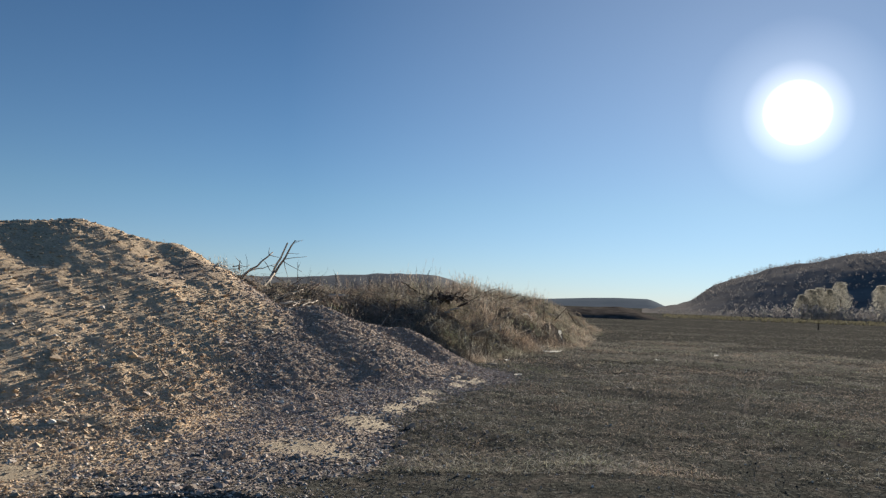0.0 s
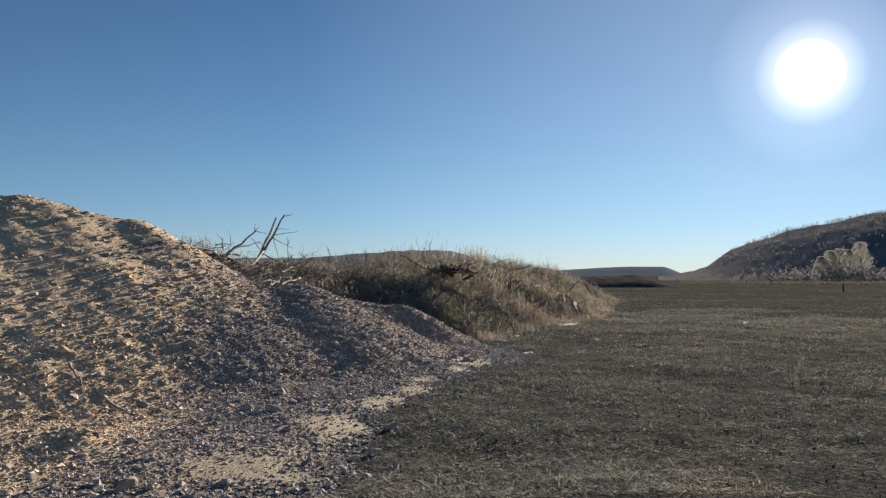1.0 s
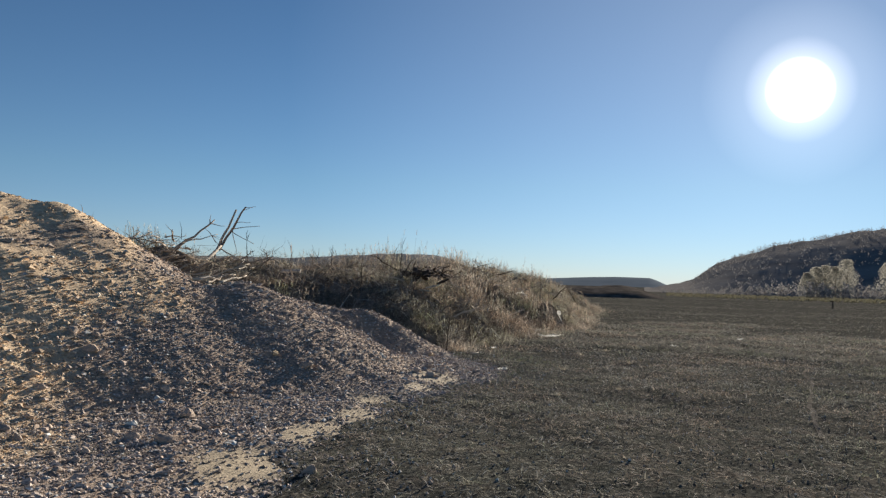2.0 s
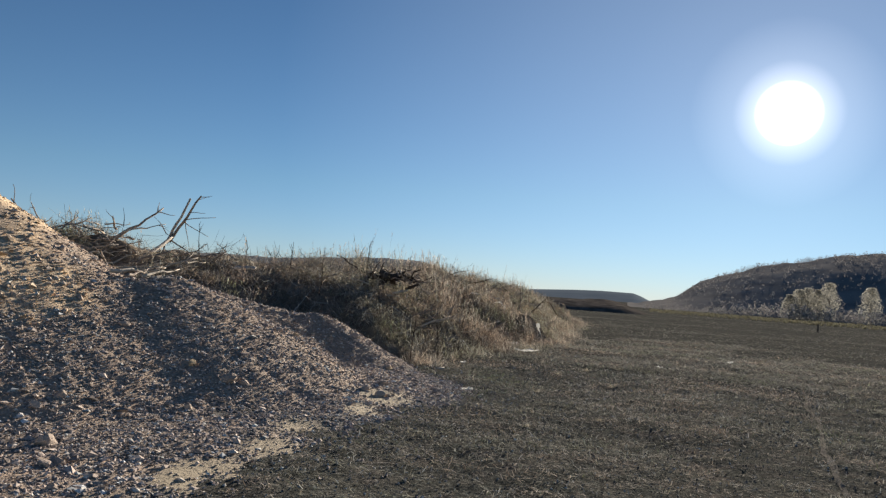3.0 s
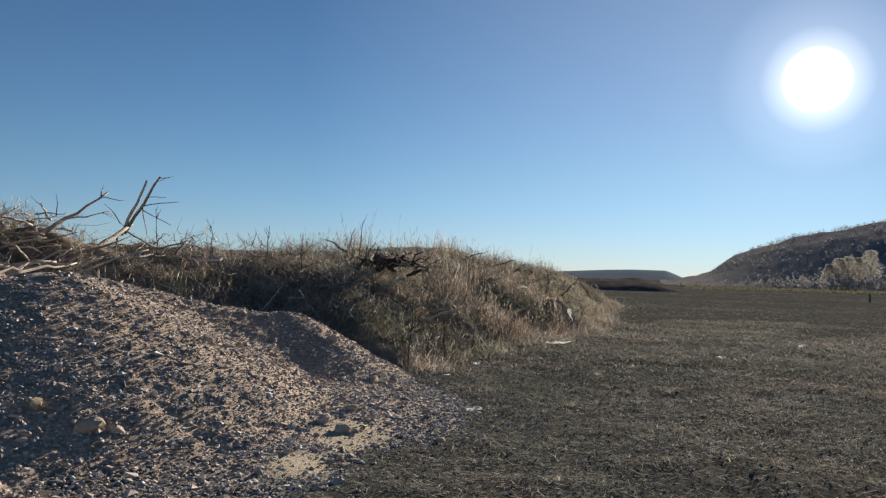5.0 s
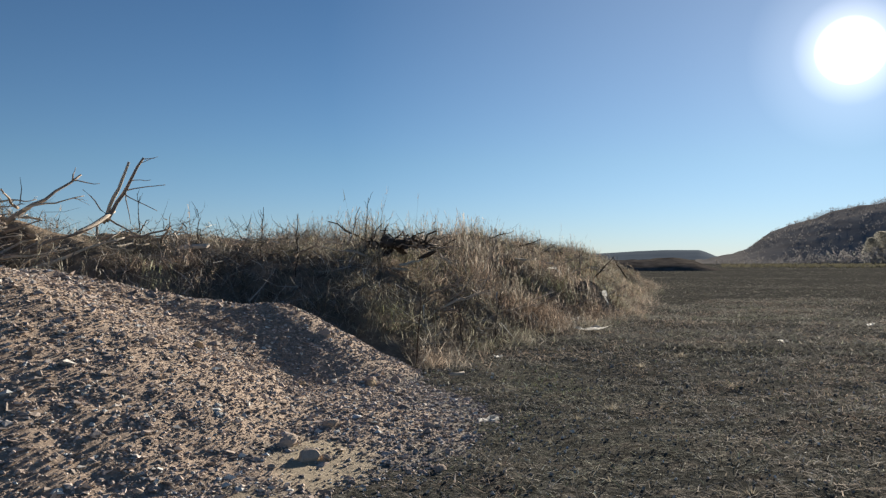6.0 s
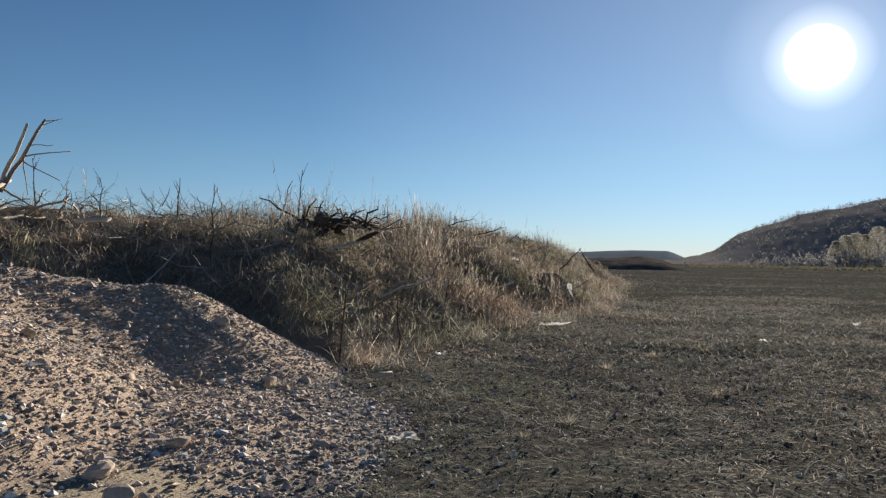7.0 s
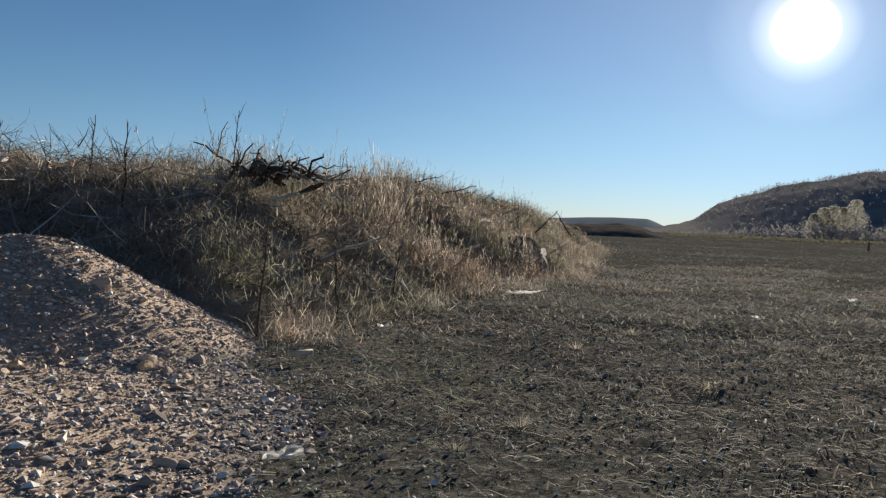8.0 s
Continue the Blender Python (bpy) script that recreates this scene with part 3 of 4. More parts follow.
def tube(points, r0, r1, sides=7, rough=0.12, rng=None):
    """A crooked tapering round limb through points."""
    pts = [Vector(p) for p in points]
    v, f = [], []
    n = len(pts)
    for i, p in enumerate(pts):
        d = (pts[min(i + 1, n - 1)] - pts[max(i - 1, 0)]).normalized()
        a = d.orthogonal().normalized()
        b = d.cross(a)
        r = r0 + (r1 - r0) * i / (n - 1)
        for k in range(sides):
            w = r * (1 + (rng.uniform(-rough, rough) if rng is not None else 0))
            ang = 2 * math.pi * k / sides
            v.append(tuple(p + a * (w * math.cos(ang)) + b * (w * math.sin(ang))))
    for i in range(n - 1):
        for k in range(sides):
            m = (k + 1) % sides
            f.append((i * sides + k, i * sides + m, (i + 1) * sides + m))
            f.append((i * sides + k, (i + 1) * sides + m, (i + 1) * sides + k))
    v += [tuple(pts[0]), tuple(pts[-1])]
    for k in range(sides):
        m = (k + 1) % sides
        f.append((len(v) - 2, m, k))
        f.append((len(v) - 1, (n - 1) * sides + k, (n - 1) * sides + m))
    return v, f


def crooked(rng, start, end, n, wobble):
    a, b = np.array(start, float), np.array(end, float)
    ln = np.linalg.norm(b - a)
    pts = []
    for i in range(n):
        u = i / (n - 1)
        pts.append(tuple(a + (b - a) * u + rng.normal(0, wobble * ln, 3) * (0 < i < n - 1)))
    return pts


def limb_mesh(name, rng, start, end, r0, r1, mat, n=6, wobble=0.025):
    v, f = tube(crooked(rng, start, end, n, wobble), r0, r1, 7, 0.15, rng)
    return mesh_of(name, v, f, mat, True)


def build_pale_tree(rng, x, y, tall, wide):
    root = new("pale_tree")
    root.matrix_world = pose(x, y, -0.2, 0, 0, rng.uniform(0, 360))
    part("trunk", limb_mesh("trunk", rng, (0, 0, 0), (0.2, 0, tall * 0.6), 0.16, 0.07, MAT_BARK), root)
    for k in range(5):
        a = k * 1.256 + rng.uniform(-0.3, 0.3)
        h = tall * rng.uniform(0.25, 0.5)
        part("limb", limb_mesh("limb", rng, (0, 0, h), (math.cos(a) * wide * 0.35, math.sin(a) * wide * 0.35, h + tall * 0.3), 0.07, 0.02, MAT_BARK), root)
    n = 4200
    u = rng.uniform(0, 1, n) ** 0.7
    a = rng.uniform(0, 6.28, n)
    r = wide * (0.15 + 0.40 * np.sin(np.pi * np.clip(u * 0.75 + 0.2, 0, 1))) * rng.uniform(0, 1, n) ** 0.6
    r = r * (1 + 0.35 * fbm(a * 1.3, u * 5, 1.0, 2, int(tall * 10)))
    place = np.stack([np.cos(a) * r, np.sin(a) * r, tall * (0.04 + 0.94 * u) - 0.12 * r * u], 1)
    leaf = [(np.array(((-0.5, 0, 0), (0, -0.3, 0.1), (0.5, 0, 0.0), (0, 0.3, 0.12))), np.array(((0, 1, 2), (0, 2, 3))))]
    me = scatter("crown", leaf, place, rng.uniform(0.14, 0.36, n), rotations(rng, n, 0.9), MAT_PALETREE, rng)
    part("crown", me, root, "pale whitish leaves lit from behind")
    return tagged(root, "pale leafy tree standing before the dark wooded hill", "tree", "pale trees")


def polar(az, d):
    return math.sin(radians(az)) * d, math.cos(radians(az)) * d


def build_far_things():
    rng = np.random.default_rng(12)
    for az, d, tall, wide in ((29.8, 218, 6.4, 4.0), (30.35, 222, 8.0, 4.2), (30.85, 220, 8.4, 4.2), (31.45, 222, 8.2, 4.0), (32.1, 220, 10.0, 4.8), (34.45, 216, 9.2, 4.6)):
        build_pale_tree(rng, *polar(az, d), tall, wide)
    # raised pale track beyond the field
    az = np.linspace(35.3, 60, 60)
    verts, faces = [], []
    for i, a in enumerate(az):
        z = 0.75 + 0.10 * min(i, 14) * 0.6
        for d, h in ((158, -0.3), (160, z), (164.5, z + 0.05), (168, -0.3)):
            x, y = polar(a, d)
            verts.append((x, y, h))
    for i in range(len(az) - 1):
        for k in range(3):
            faces.append((4 * i + k, 4 * i + k + 1, 4 * i + 5 + k, 4 * i + 4 + k))
    tagged(new("track", mesh_of("track", verts, faces, MAT_TRACK)), "pale gravel track on a low bank beyond the field", "track", kind="structure")
    post = new("marker_post")
    post.matrix_world = pose(36.6, 60.6, 0)
    part("shaft", limb_mesh("shaft", rng, (0, 0, -0.1), (0.02, 0, 0.62), 0.07, 0.06, MAT_DARKROOT, 4, 0.01), post)
    part("cap", limb_mesh("cap", rng, (0.02, 0, 0.62), (0.02, 0, 0.66), 0.085, 0.08, MAT_DARKROOT, 3, 0.0), post)
    tagged(post, "short dark wooden post standing in the open ground", "post")


build_far_things()


# ---- dead wood on the bank and heap ----
def build_branch(rng, length, r0, mat, twigs, fork=False):
    root = new("dead_branch")
    part("limb", limb_mesh("limb", rng, (0, 0, 0), (length, 0, 0), r0, r0 * 0.35, mat, 7, 0.018), root)
    for k in range(twigs):
        u = rng.uniform(0.25, 0.95)
        a = rng.uniform(0, 6.28)
        ln = length * rng.uniform(0.12, 0.35)
        part("twig", limb_mesh("twig", rng, (length * u, 0, 0), (length * u + ln * 0.75, math.cos(a) * ln * 0.6, math.sin(a) * ln * 0.6), r0 * 0.32, r0 * 0.1, mat, 5, 0.06), root)
    return root


def aim(start, end, roll=0.0):
    """A pose at start whose x axis points at end."""
    d = Vector(end) - Vector(start)
    return Matrix.Translation(start) @ d.to_track_quat("X", "Z").to_matrix().to_4x4() @ Matrix.Rotation(roll, 4, "X")


def build_dead_wood():
    rng = np.random.default_rng(21)
    kinds = [build_branch(rng, 1.0, r, m, t) for r, m, t in ((0.022, MAT_BARK, 3), (0.030, MAT_BARK, 2), (0.018, MAT_BARK, 5), (0.026, MAT_PALEWOOD, 1), (0.024, MAT_DARKROOT, 2), (0.020, MAT_PALEWOOD, 2))]
    words = ("crooked grey dead branch lying on the weedy bank", "stout grey dead branch lying on the weedy bank", "thin grey dead branch with many twigs on the bank", "bleached bare branch lying among dry weeds", "dark rotten branch sticking out of the bank", "thin bleached stick lying among dry weeds")
    for ob, w in zip(kinds, words):
        tagged(ob, w, "branch", "dead branches on the bank")
    used = set()

    def lay(k, start, end, grow=None):
        ln = (Vector(end) - Vector(start)).length
        m = aim(start, end, rng.uniform(0, 6.28))
        if k not in used:
            used.add(k)
            ob = kinds[k]
        else:
            ob = copy_thing(kinds[k], m)
        ob.matrix_basis = m @ Matrix.Diagonal((ln, ln * 0.8 + 0.2, ln * 0.8 + 0.2, 1))

    def toss(k, x, y, ln, lift, above=0.0, heading=None):
        a = rng.uniform(0, 6.28) if heading is None else heading
        z = float(surface(np.array(x), np.array(y))) + above * rng.uniform(0, 1)
        x2, y2 = x + math.cos(a) * ln * math.cos(lift), y + math.sin(a) * ln * math.cos(lift)
        z2 = max(float(surface(np.array(x2), np.array(y2))) + 0.03, z + math.sin(lift) * ln)
        lay(k, (x, y, z + 0.02), (x2, y2, z2))

    # the tangle above the heap's shoulder
    for i in range(46):
        toss(int(rng.choice((0, 1, 3, 3, 5, 5))), rng.uniform(-5.6, -3.1), rng.uniform(17.0, 18.6), rng.uniform(0.35, 0.9), rng.uniform(0.0, 0.4), 0.2)
    for i in range(20):
        toss(int(rng.choice((1, 3, 3, 5))), rng.uniform(-5.0, -3.0), rng.uniform(16.9, 18.0), rng.uniform(0.8, 1.5), rng.uniform(0.15, 0.65), 0.15, rng.choice((2.5, 0.6)) + rng.normal(0, 0.4))
    # along the crest
    for i in range(36):
        toss(int(rng.choice((0, 1, 2, 3, 5))), rng.uniform(-2.8, 1.8), rng.uniform(18.2, 20.3), rng.uniform(0.4, 0.9), rng.uniform(0.0, 0.35), 0.2)
    for i in range(48):
        u = rng.uniform(0, 1)
        toss(int(rng.choice((0, 1, 2, 3, 4, 5, 5))), 2.2 + 6.2 * u + rng.uniform(-1.6, 0.3), 20.8 + 10.5 * u + rng.uniform(-0.2, 1.2), rng.uniform(0.3, 0.8), rng.uniform(0.0, 0.5), 0.2)
    for i in range(26):
        u = rng.uniform(0, 1)
        toss(int(rng.choice((0, 2, 5))), 2.2 + 4.5 * u - 0.3, 17.5 + 7.5 * u + rng.uniform(0, 0.8), rng.uniform(0.3, 0.8), rng.uniform(0.1, 0.6), 0.05)
    for i in range(44):
        u = rng.uniform(0, 1)
        toss(int(rng.choice((0, 2, 4, 4, 5))), 1.6 + 5.2 * u + rng.uniform(-0.5, 0.5), 21.6 + 8.2 * u + rng.uniform(0.0, 1.5), rng.uniform(0.25, 0.6), rng.uniform(0.0, 0.7), 0.2)
    for x, y, x2, y2, lift, k in ((4.9, 24.6, 5.15, 24.6, 0.28, 3), (5.3, 25.0, 5.15, 25.0, 0.30, 5), (4.6, 24.2, 4.75, 24.3, 0.34, 3), (5.7, 24.9, 5.95, 24.8, 0.22, 3), (3.5, 22.3, 3.6, 22.4, 0.45, 3), (2.6, 20.9, 2.85, 20.8, 0.3, 5)):
        z = float(surface(np.array(x), np.array(y)))
        lay(k, (x, y, z), (x2, y2, z + lift))
    # branches named by their place
    lay(4, (1.05, 19.1, 1.15), (1.46, 19.1, 1.78))
    lay(4, (1.45, 19.15, 1.35), (1.78, 19.1, 1.67))
    lay(3, (2.50, 19.2, 1.15), (2.12, 19.5, 1.50))
    lay(5, (2.20, 19.0, 0.95), (2.34, 19.0, 1.28))
    lay(4, (1.35, 20.5, 1.45), (0.50, 20.5, 1.88))
    lay(3, (-3.0, 14.6, 1.22), (-2.35, 14.3, 1.28))
    lay(0, (-3.2, 13.9, 1.25), (-2.45, 14.1, 1.30))
    lay(5, (-3.0, 13.3, 1.35), (-2.3, 13.0, 1.15))
    lay(2, (0.8, 19.4, 1.2), (1.1, 19.5, 2.05))
    lay(0, (3.2, 21.3, 0.9), (3.4, 21.4, 1.65))
    lay(4, (6.4, 27.0, 0.7), (6.95, 27.0, 1.30))
    lay(4, (7.3, 27.1, 0.75), (6.9, 27.0, 1.28))
    lay(0, (6.0, 26.6, 0.8), (6.05, 26.6, 1.5))
    for x, y, x2, y2, k in ((-1.95, 12.6, -1.5, 13.4, 3), (-2.0, 12.9, -1.45, 13.0, 5), (-1.75, 12.5, -1.65, 13.3, 0), (-1.6, 12.7, -1.35, 13.5, 5)):
        z, z2 = float(surface(np.array(x), np.array(y))), float(surface(np.array(x2), np.array(y2)))
        lay(k, (x, y, z + 0.03), (x2, y2, z2 + 0.12))
    # sticks half buried in the heap's near slope
    lay(0, (-2.55, 6.6, 0.62), (-2.30, 6.2, 0.45))
    lay(1, (-2.05, 6.0, 0.40), (-1.75, 5.7, 0.33))


build_dead_wood()


def build_leaning_poles():
    """Two dead saplings on one root, leaning over the bank."""
    rng = np.random.default_rng(23)
    root = new("fallen_sapling")
    root.matrix_world = pose(-3.15, 18.72, 1.42)
    part("limb", limb_mesh("limb", rng, (-0.02, -0.15, -0.02), (0.24, 1.45, 0.62), 0.046, 0.034, MAT_PALEWOOD, 6, 0.012), root, "bleached bare lower limb")
    part("limb", limb_mesh("limb", rng, (0.16, 1.35, 0.45), (0.73, 1.42, 1.48), 0.036, 0.02, MAT_BARK, 8, 0.008), root)
    part("limb", limb_mesh("limb", rng, (0.10, 1.38, 0.42), (0.53, 1.32, 1.40), 0.036, 0.02, MAT_PALEWOOD, 8, 0.008), root)
    for s, e, r in (((0.73, 1.42, 1.46), (0.90, 1.42, 1.47), 0.008), ((0.70, 1.41, 1.40), (0.95, 1.45, 1.50), 0.006), ((0.42, 1.4, 0.90), (0.95, 1.4, 0.62), 0.010), ((0.46, 1.4, 0.95), (1.05, 1.5, 1.05), 0.011), ((0.52, 1.4, 1.10), (0.85, 1.4, 1.12), 0.008), ((0.2, 1.3, 0.55), (-0.15, 1.2, 0.95), 0.012), ((0.45, 1.4, 0.95), (0.6, 1.2, 0.4), 0.010), ((0.2, 1.3, 0.5), (0.75, 1.2, 0.2), 0.016), ((0.15, 1.0, 0.4), (0.1, 0.9, -0.25), 0.02)):
        part("twig", limb_mesh("twig", rng, s, e, r, r * 0.5, MAT_BARK, 5, 0.03), root)
    tagged(root, "fallen forked sapling with peeling bark leaning on the bank", "dead tree")


build_leaning_poles()


def rock_mesh(rng, name, mat, size, flat=1.0, cuts=2):
    bm = bmesh.new()
    bmesh.ops.create_icosphere(bm, subdivisions=cuts, radius=0.5)
    planes = [Vector(rng.normal(0, 1, 3)).normalized() for k in range(7)]
    for v in bm.verts:
        p = v.co.copy()
        for q in planes:
            over = p.dot(q) - 0.30
            if over > 0:
                p -= q * over * 0.9
        v.co = Vector((p.x * size[0], p.y * size[1], p.z * size[2] * flat))
    me = bpy.data.meshes.new(name)
    bm.to_mesh(me)
    bm.free()
    me.materials.append(mat)
    return me


def build_root_clump():
    rng = np.random.default_rng(29)
    root = new("root_clump")
    root.matrix_world = pose(1.72, 19.25, 1.33)
    for k in range(9):
        x = rng.uniform(-0.45, 0.5)
        part("root_mass", rock_mesh(rng, "root_mass", MAT_DARKROOT, (rng.uniform(0.3, 0.6), 0.22, rng.uniform(0.06, 0.13)), 1.0, 1), root, m=pose(x, rng.uniform(-0.2, 0.2), rng.uniform(0.0, 0.26) - 0.25 * abs(x), rng.uniform(-30, 30), rng.uniform(-25, 25), rng.uniform(0, 360)))
    for k in range(38):
        a = rng.uniform(-0.3, 3.4)
        ln = rng.uniform(0.2, 0.55)
        x = rng.uniform(-0.5, 0.5)
        part("root", limb_mesh("root", rng, (x, -0.1, 0.1), (x + math.cos(a) * ln, rng.uniform(-0.35, 0.2), 0.06 + abs(math.sin(a)) * ln * 0.75), rng.uniform(0.012, 0.03), 0.006, MAT_DARKROOT if k % 3 else MAT_BARK, 6, 0.07), root)
    tagged(root, "dark torn-out root clump with soil on the bank's crest", "stump")


build_root_clump()


def build_tall_stalks():
    rng = np.random.default_rng(33)
    for x, y, tall, lean in ((1.95, 16.1, 1.0, 0.06), (2.55, 17.2, 0.75, -0.05), (3.1, 18.6, 0.7, 0.05), (0.3, 18.2, 0.9, 0.03), (-1.2, 18.9, 0.9, -0.04), (1.15, 19.5, 1.0, 0.08), (6.02, 26.7, 0.8, 0.0), (-0.4, 19.3, 0.8, 0.05), (-2.2, 19.4, 0.9, -0.08)):
        root = new("dead_stalk")
        z = float(surface(np.array(x), np.array(y)))
        root.matrix_world = pose(x, y, z - 0.05)
        part("stem", limb_mesh("stem", rng, (0, 0, 0), (lean, 0.02, tall), 0.011, 0.004, MAT_DARKROOT, 7, 0.012), root)
        for k in range(6):
            u, a, ln = rng.uniform(0.4, 1.0), rng.uniform(0, 6.28), rng.uniform(0.08, 0.22)
            part("twig", limb_mesh("twig", rng, (lean * u, 0.02 * u, tall * u), (lean * u + math.cos(a) * ln * 0.5, math.sin(a) * ln * 0.5, tall * u + ln), 0.004, 0.002, MAT_DARKROOT, 4, 0.05), root)
        tagged(root, "tall dark dead weed stalk standing on the bank", "weed stalk", "dead stalks")


build_tall_stalks()


def build_board(rng, start, end, wide, thick):
    """A split grey board with worn edges."""
    ln = (Vector(end) - Vector(start)).length
    bm = bmesh.new()
    bmesh.ops.create_cube(bm, size=1.0)
    bmesh.ops.scale(bm, vec=(ln, wide, thick), verts=bm.verts)
    bmesh.ops.bevel(bm, geom=bm.edges[:], offset=thick * 0.25, segments=1, affect="EDGES")
    for v in bm.verts:
        v.co += Vector(rng.normal(0, thick * 0.12, 3))
        v.co.x += ln / 2
    me = bpy.data.meshes.new("plank")
    bm.to_mesh(me)
    bm.free()
    me.materials.append(MAT_PALEWOOD)
    ob = new("plank", me)
    ob.matrix_world = aim(start, end, rng.uniform(-0.4, 0.4))
    return tagged(ob, "bleached broken plank lying on the weedy bank", "plank", "broken planks")


def build_litter():
    rng = np.random.default_rng(31)
    build_board(rng, (-1.38, 18.55, 1.42), (-0.97, 18.5, 1.44), 0.12, 0.05)
    build_board(rng, (1.6, 18.75, 1.10), (1.86, 18.8, 1.08), 0.07, 0.03)
    build_board(rng, (-2.6, 18.2, 0.95), (-2.35, 18.1, 0.90), 0.08, 0.04)
    build_board(rng, (4.9, 25.4, 0.50), (5.05, 25.1, 0.42), 0.10, 0.04)
    build_board(rng, (5.55, 24.2, 0.22), (5.75, 24.3, 0.38), 0.07, 0.03)
    build_board(rng, (4.0, 23.6, 1.25), (4.25, 23.7, 1.22), 0.09, 0.04)
    build_board(rng, (4.9, 25.4, 1.15), (5.15, 25.5, 1.12), 0.08, 0.04)

    def sheet(name, x, y, z, w, d, lift, label, cat, heading=0.0):
        """Crumpled thin sheet with a folded edge."""
        nx, ny = 9, 7
        gx, gy = np.meshgrid(np.linspace(-0.5, 0.5, nx), np.linspace(-0.5, 0.5, ny))
        gz = lift * (0.5 + 0.5 * fbm(gx + x, gy + y, 0.35, 3, int(x * 10) + 3)) + lift * 0.6 * np.abs(gx)
        ox = 0.06 * fbm(gx + y, gy, 0.3, 2, 4)
        v = np.stack([((gx + ox) * w).ravel(), ((gy + 0.08 * fbm(gx, gy + x, 0.3, 2, 6)) * d).ravel(), gz.ravel()], 1)
        v2 = v - np.array((0, 0, 0.006))
        i = (np.arange(ny - 1)[:, None] * nx + np.arange(nx - 1)[None, :]).ravel()
        q = np.stack([i, i + 1, i + nx + 1, i + nx], 1)
        me = mesh_of(name, np.concatenate([v, v2]), np.concatenate([q, q[:, ::-1] + nx * ny]), MAT_PAPER, True)
        ob = new(name, me)
        ob.matrix_world = pose(x, y, z, 0, 0, heading)
        return tagged(ob, label, cat)

    sheet("plastic_scrap", 4.90, 20.45, 0.02, 0.42, 0.34, 0.08, "crumpled white plastic scrap on the cinder ground", "litter", 15)
    sheet("plastic_scrap", 4.97, 22.5, 0.03, 0.30, 0.20, 0.09, "small folded white plastic scrap on the cinder ground", "litter", -20)
    sheet("plastic_scrap", 2.47, 12.95, 0.03, 0.16, 0.07, 0.04, "torn white plastic scrap among dead grass", "litter", 30)
    sheet("plastic_scrap", 2.95, 16.8, 0.03, 0.10, 0.08, 0.04, "tiny white plastic scrap by the bank's foot", "litter", 0)
    sheet("plastic_scrap", 7.17, 18.3, 0.03, 0.13, 0.09, 0.04, "small pale plastic scrap on open ground", "litter", 10)
    sheet("plastic_scrap", 9.9, 20.8, 0.03, 0.16, 0.10, 0.06, "small pale plastic scrap on open ground", "litter", 40)
    bag = new("plastic_bag")
    bag.matrix_world = pose(6.18, 24.83, 0.46) @ Matrix.Diagonal((0.7, 0.7, 0.7, 1))
    part("body", rock_mesh(rng, "body", MAT_PAPER, (0.24, 0.2, 0.22), 1.0, 3), bag)
    part("handle", limb_mesh("handle", rng, (0.0, 0, -0.05), (0.10, -0.08, -0.34), 0.035, 0.012, MAT_PAPER, 6, 0.05), bag, "trailing twisted end")
    tagged(bag, "bright white plastic bag caught in the weeds", "plastic bag")
    loop = new("plastic_strip")
    loop.matrix_world = pose(5.10, 25.3, 0.80)
    pts = [(0.16 * math.cos(a) * 1.2, 0.02 * a, 0.02 + 0.22 * math.sin(a)) for a in np.linspace(0.1, 2.9, 9)]
    v, f = tube(pts, 0.035, 0.02, 6, 0.2, rng)
    loop.parent = None
    part("arch", mesh_of("arch", v, f, MAT_PAPER, True), loop)
    part("tail", limb_mesh("tail", rng, (0.17, 0.0, 0.05), (0.10, -0.05, -0.22), 0.022, 0.01, MAT_PAPER, 5, 0.06), loop)
    tagged(loop, "bent white plastic strip hanging in the weeds", "plastic strip")
    tubeob = new("pipe_stub")
    tubeob.matrix_world = pose(2.36, 15.22, 0.06, 0, 0, 25)
    pts = [(-0.085, 0, 0), (0.0, 0.0, 0.0), (0.085, 0, 0.005)]
    v, f = tube(pts, 0.022, 0.021, 10)
    part("wall", mesh_of("wall", v, f, MAT_PALEWOOD, True), tubeob)
    tagged(tubeob, "pale broken piece of pipe on dark ground", "pipe")


build_litter()


# ---- stones, weeds and straw ----
def chip_template(rng):
    v = np.array(((-0.5, 0, 0), (0.5, 0, 0), (0, -0.45, 0), (0, 0.45, 0), (0, 0, -0.4), (0, 0, 0.42)), float)
    v += rng.uniform(-0.2, 0.2, (6, 3))
    return v, np.array(((0, 2, 5), (2, 1, 5), (1, 3, 5), (3, 0, 5), (2, 0, 4), (1, 2, 4), (3, 1, 4), (0, 3, 4)))


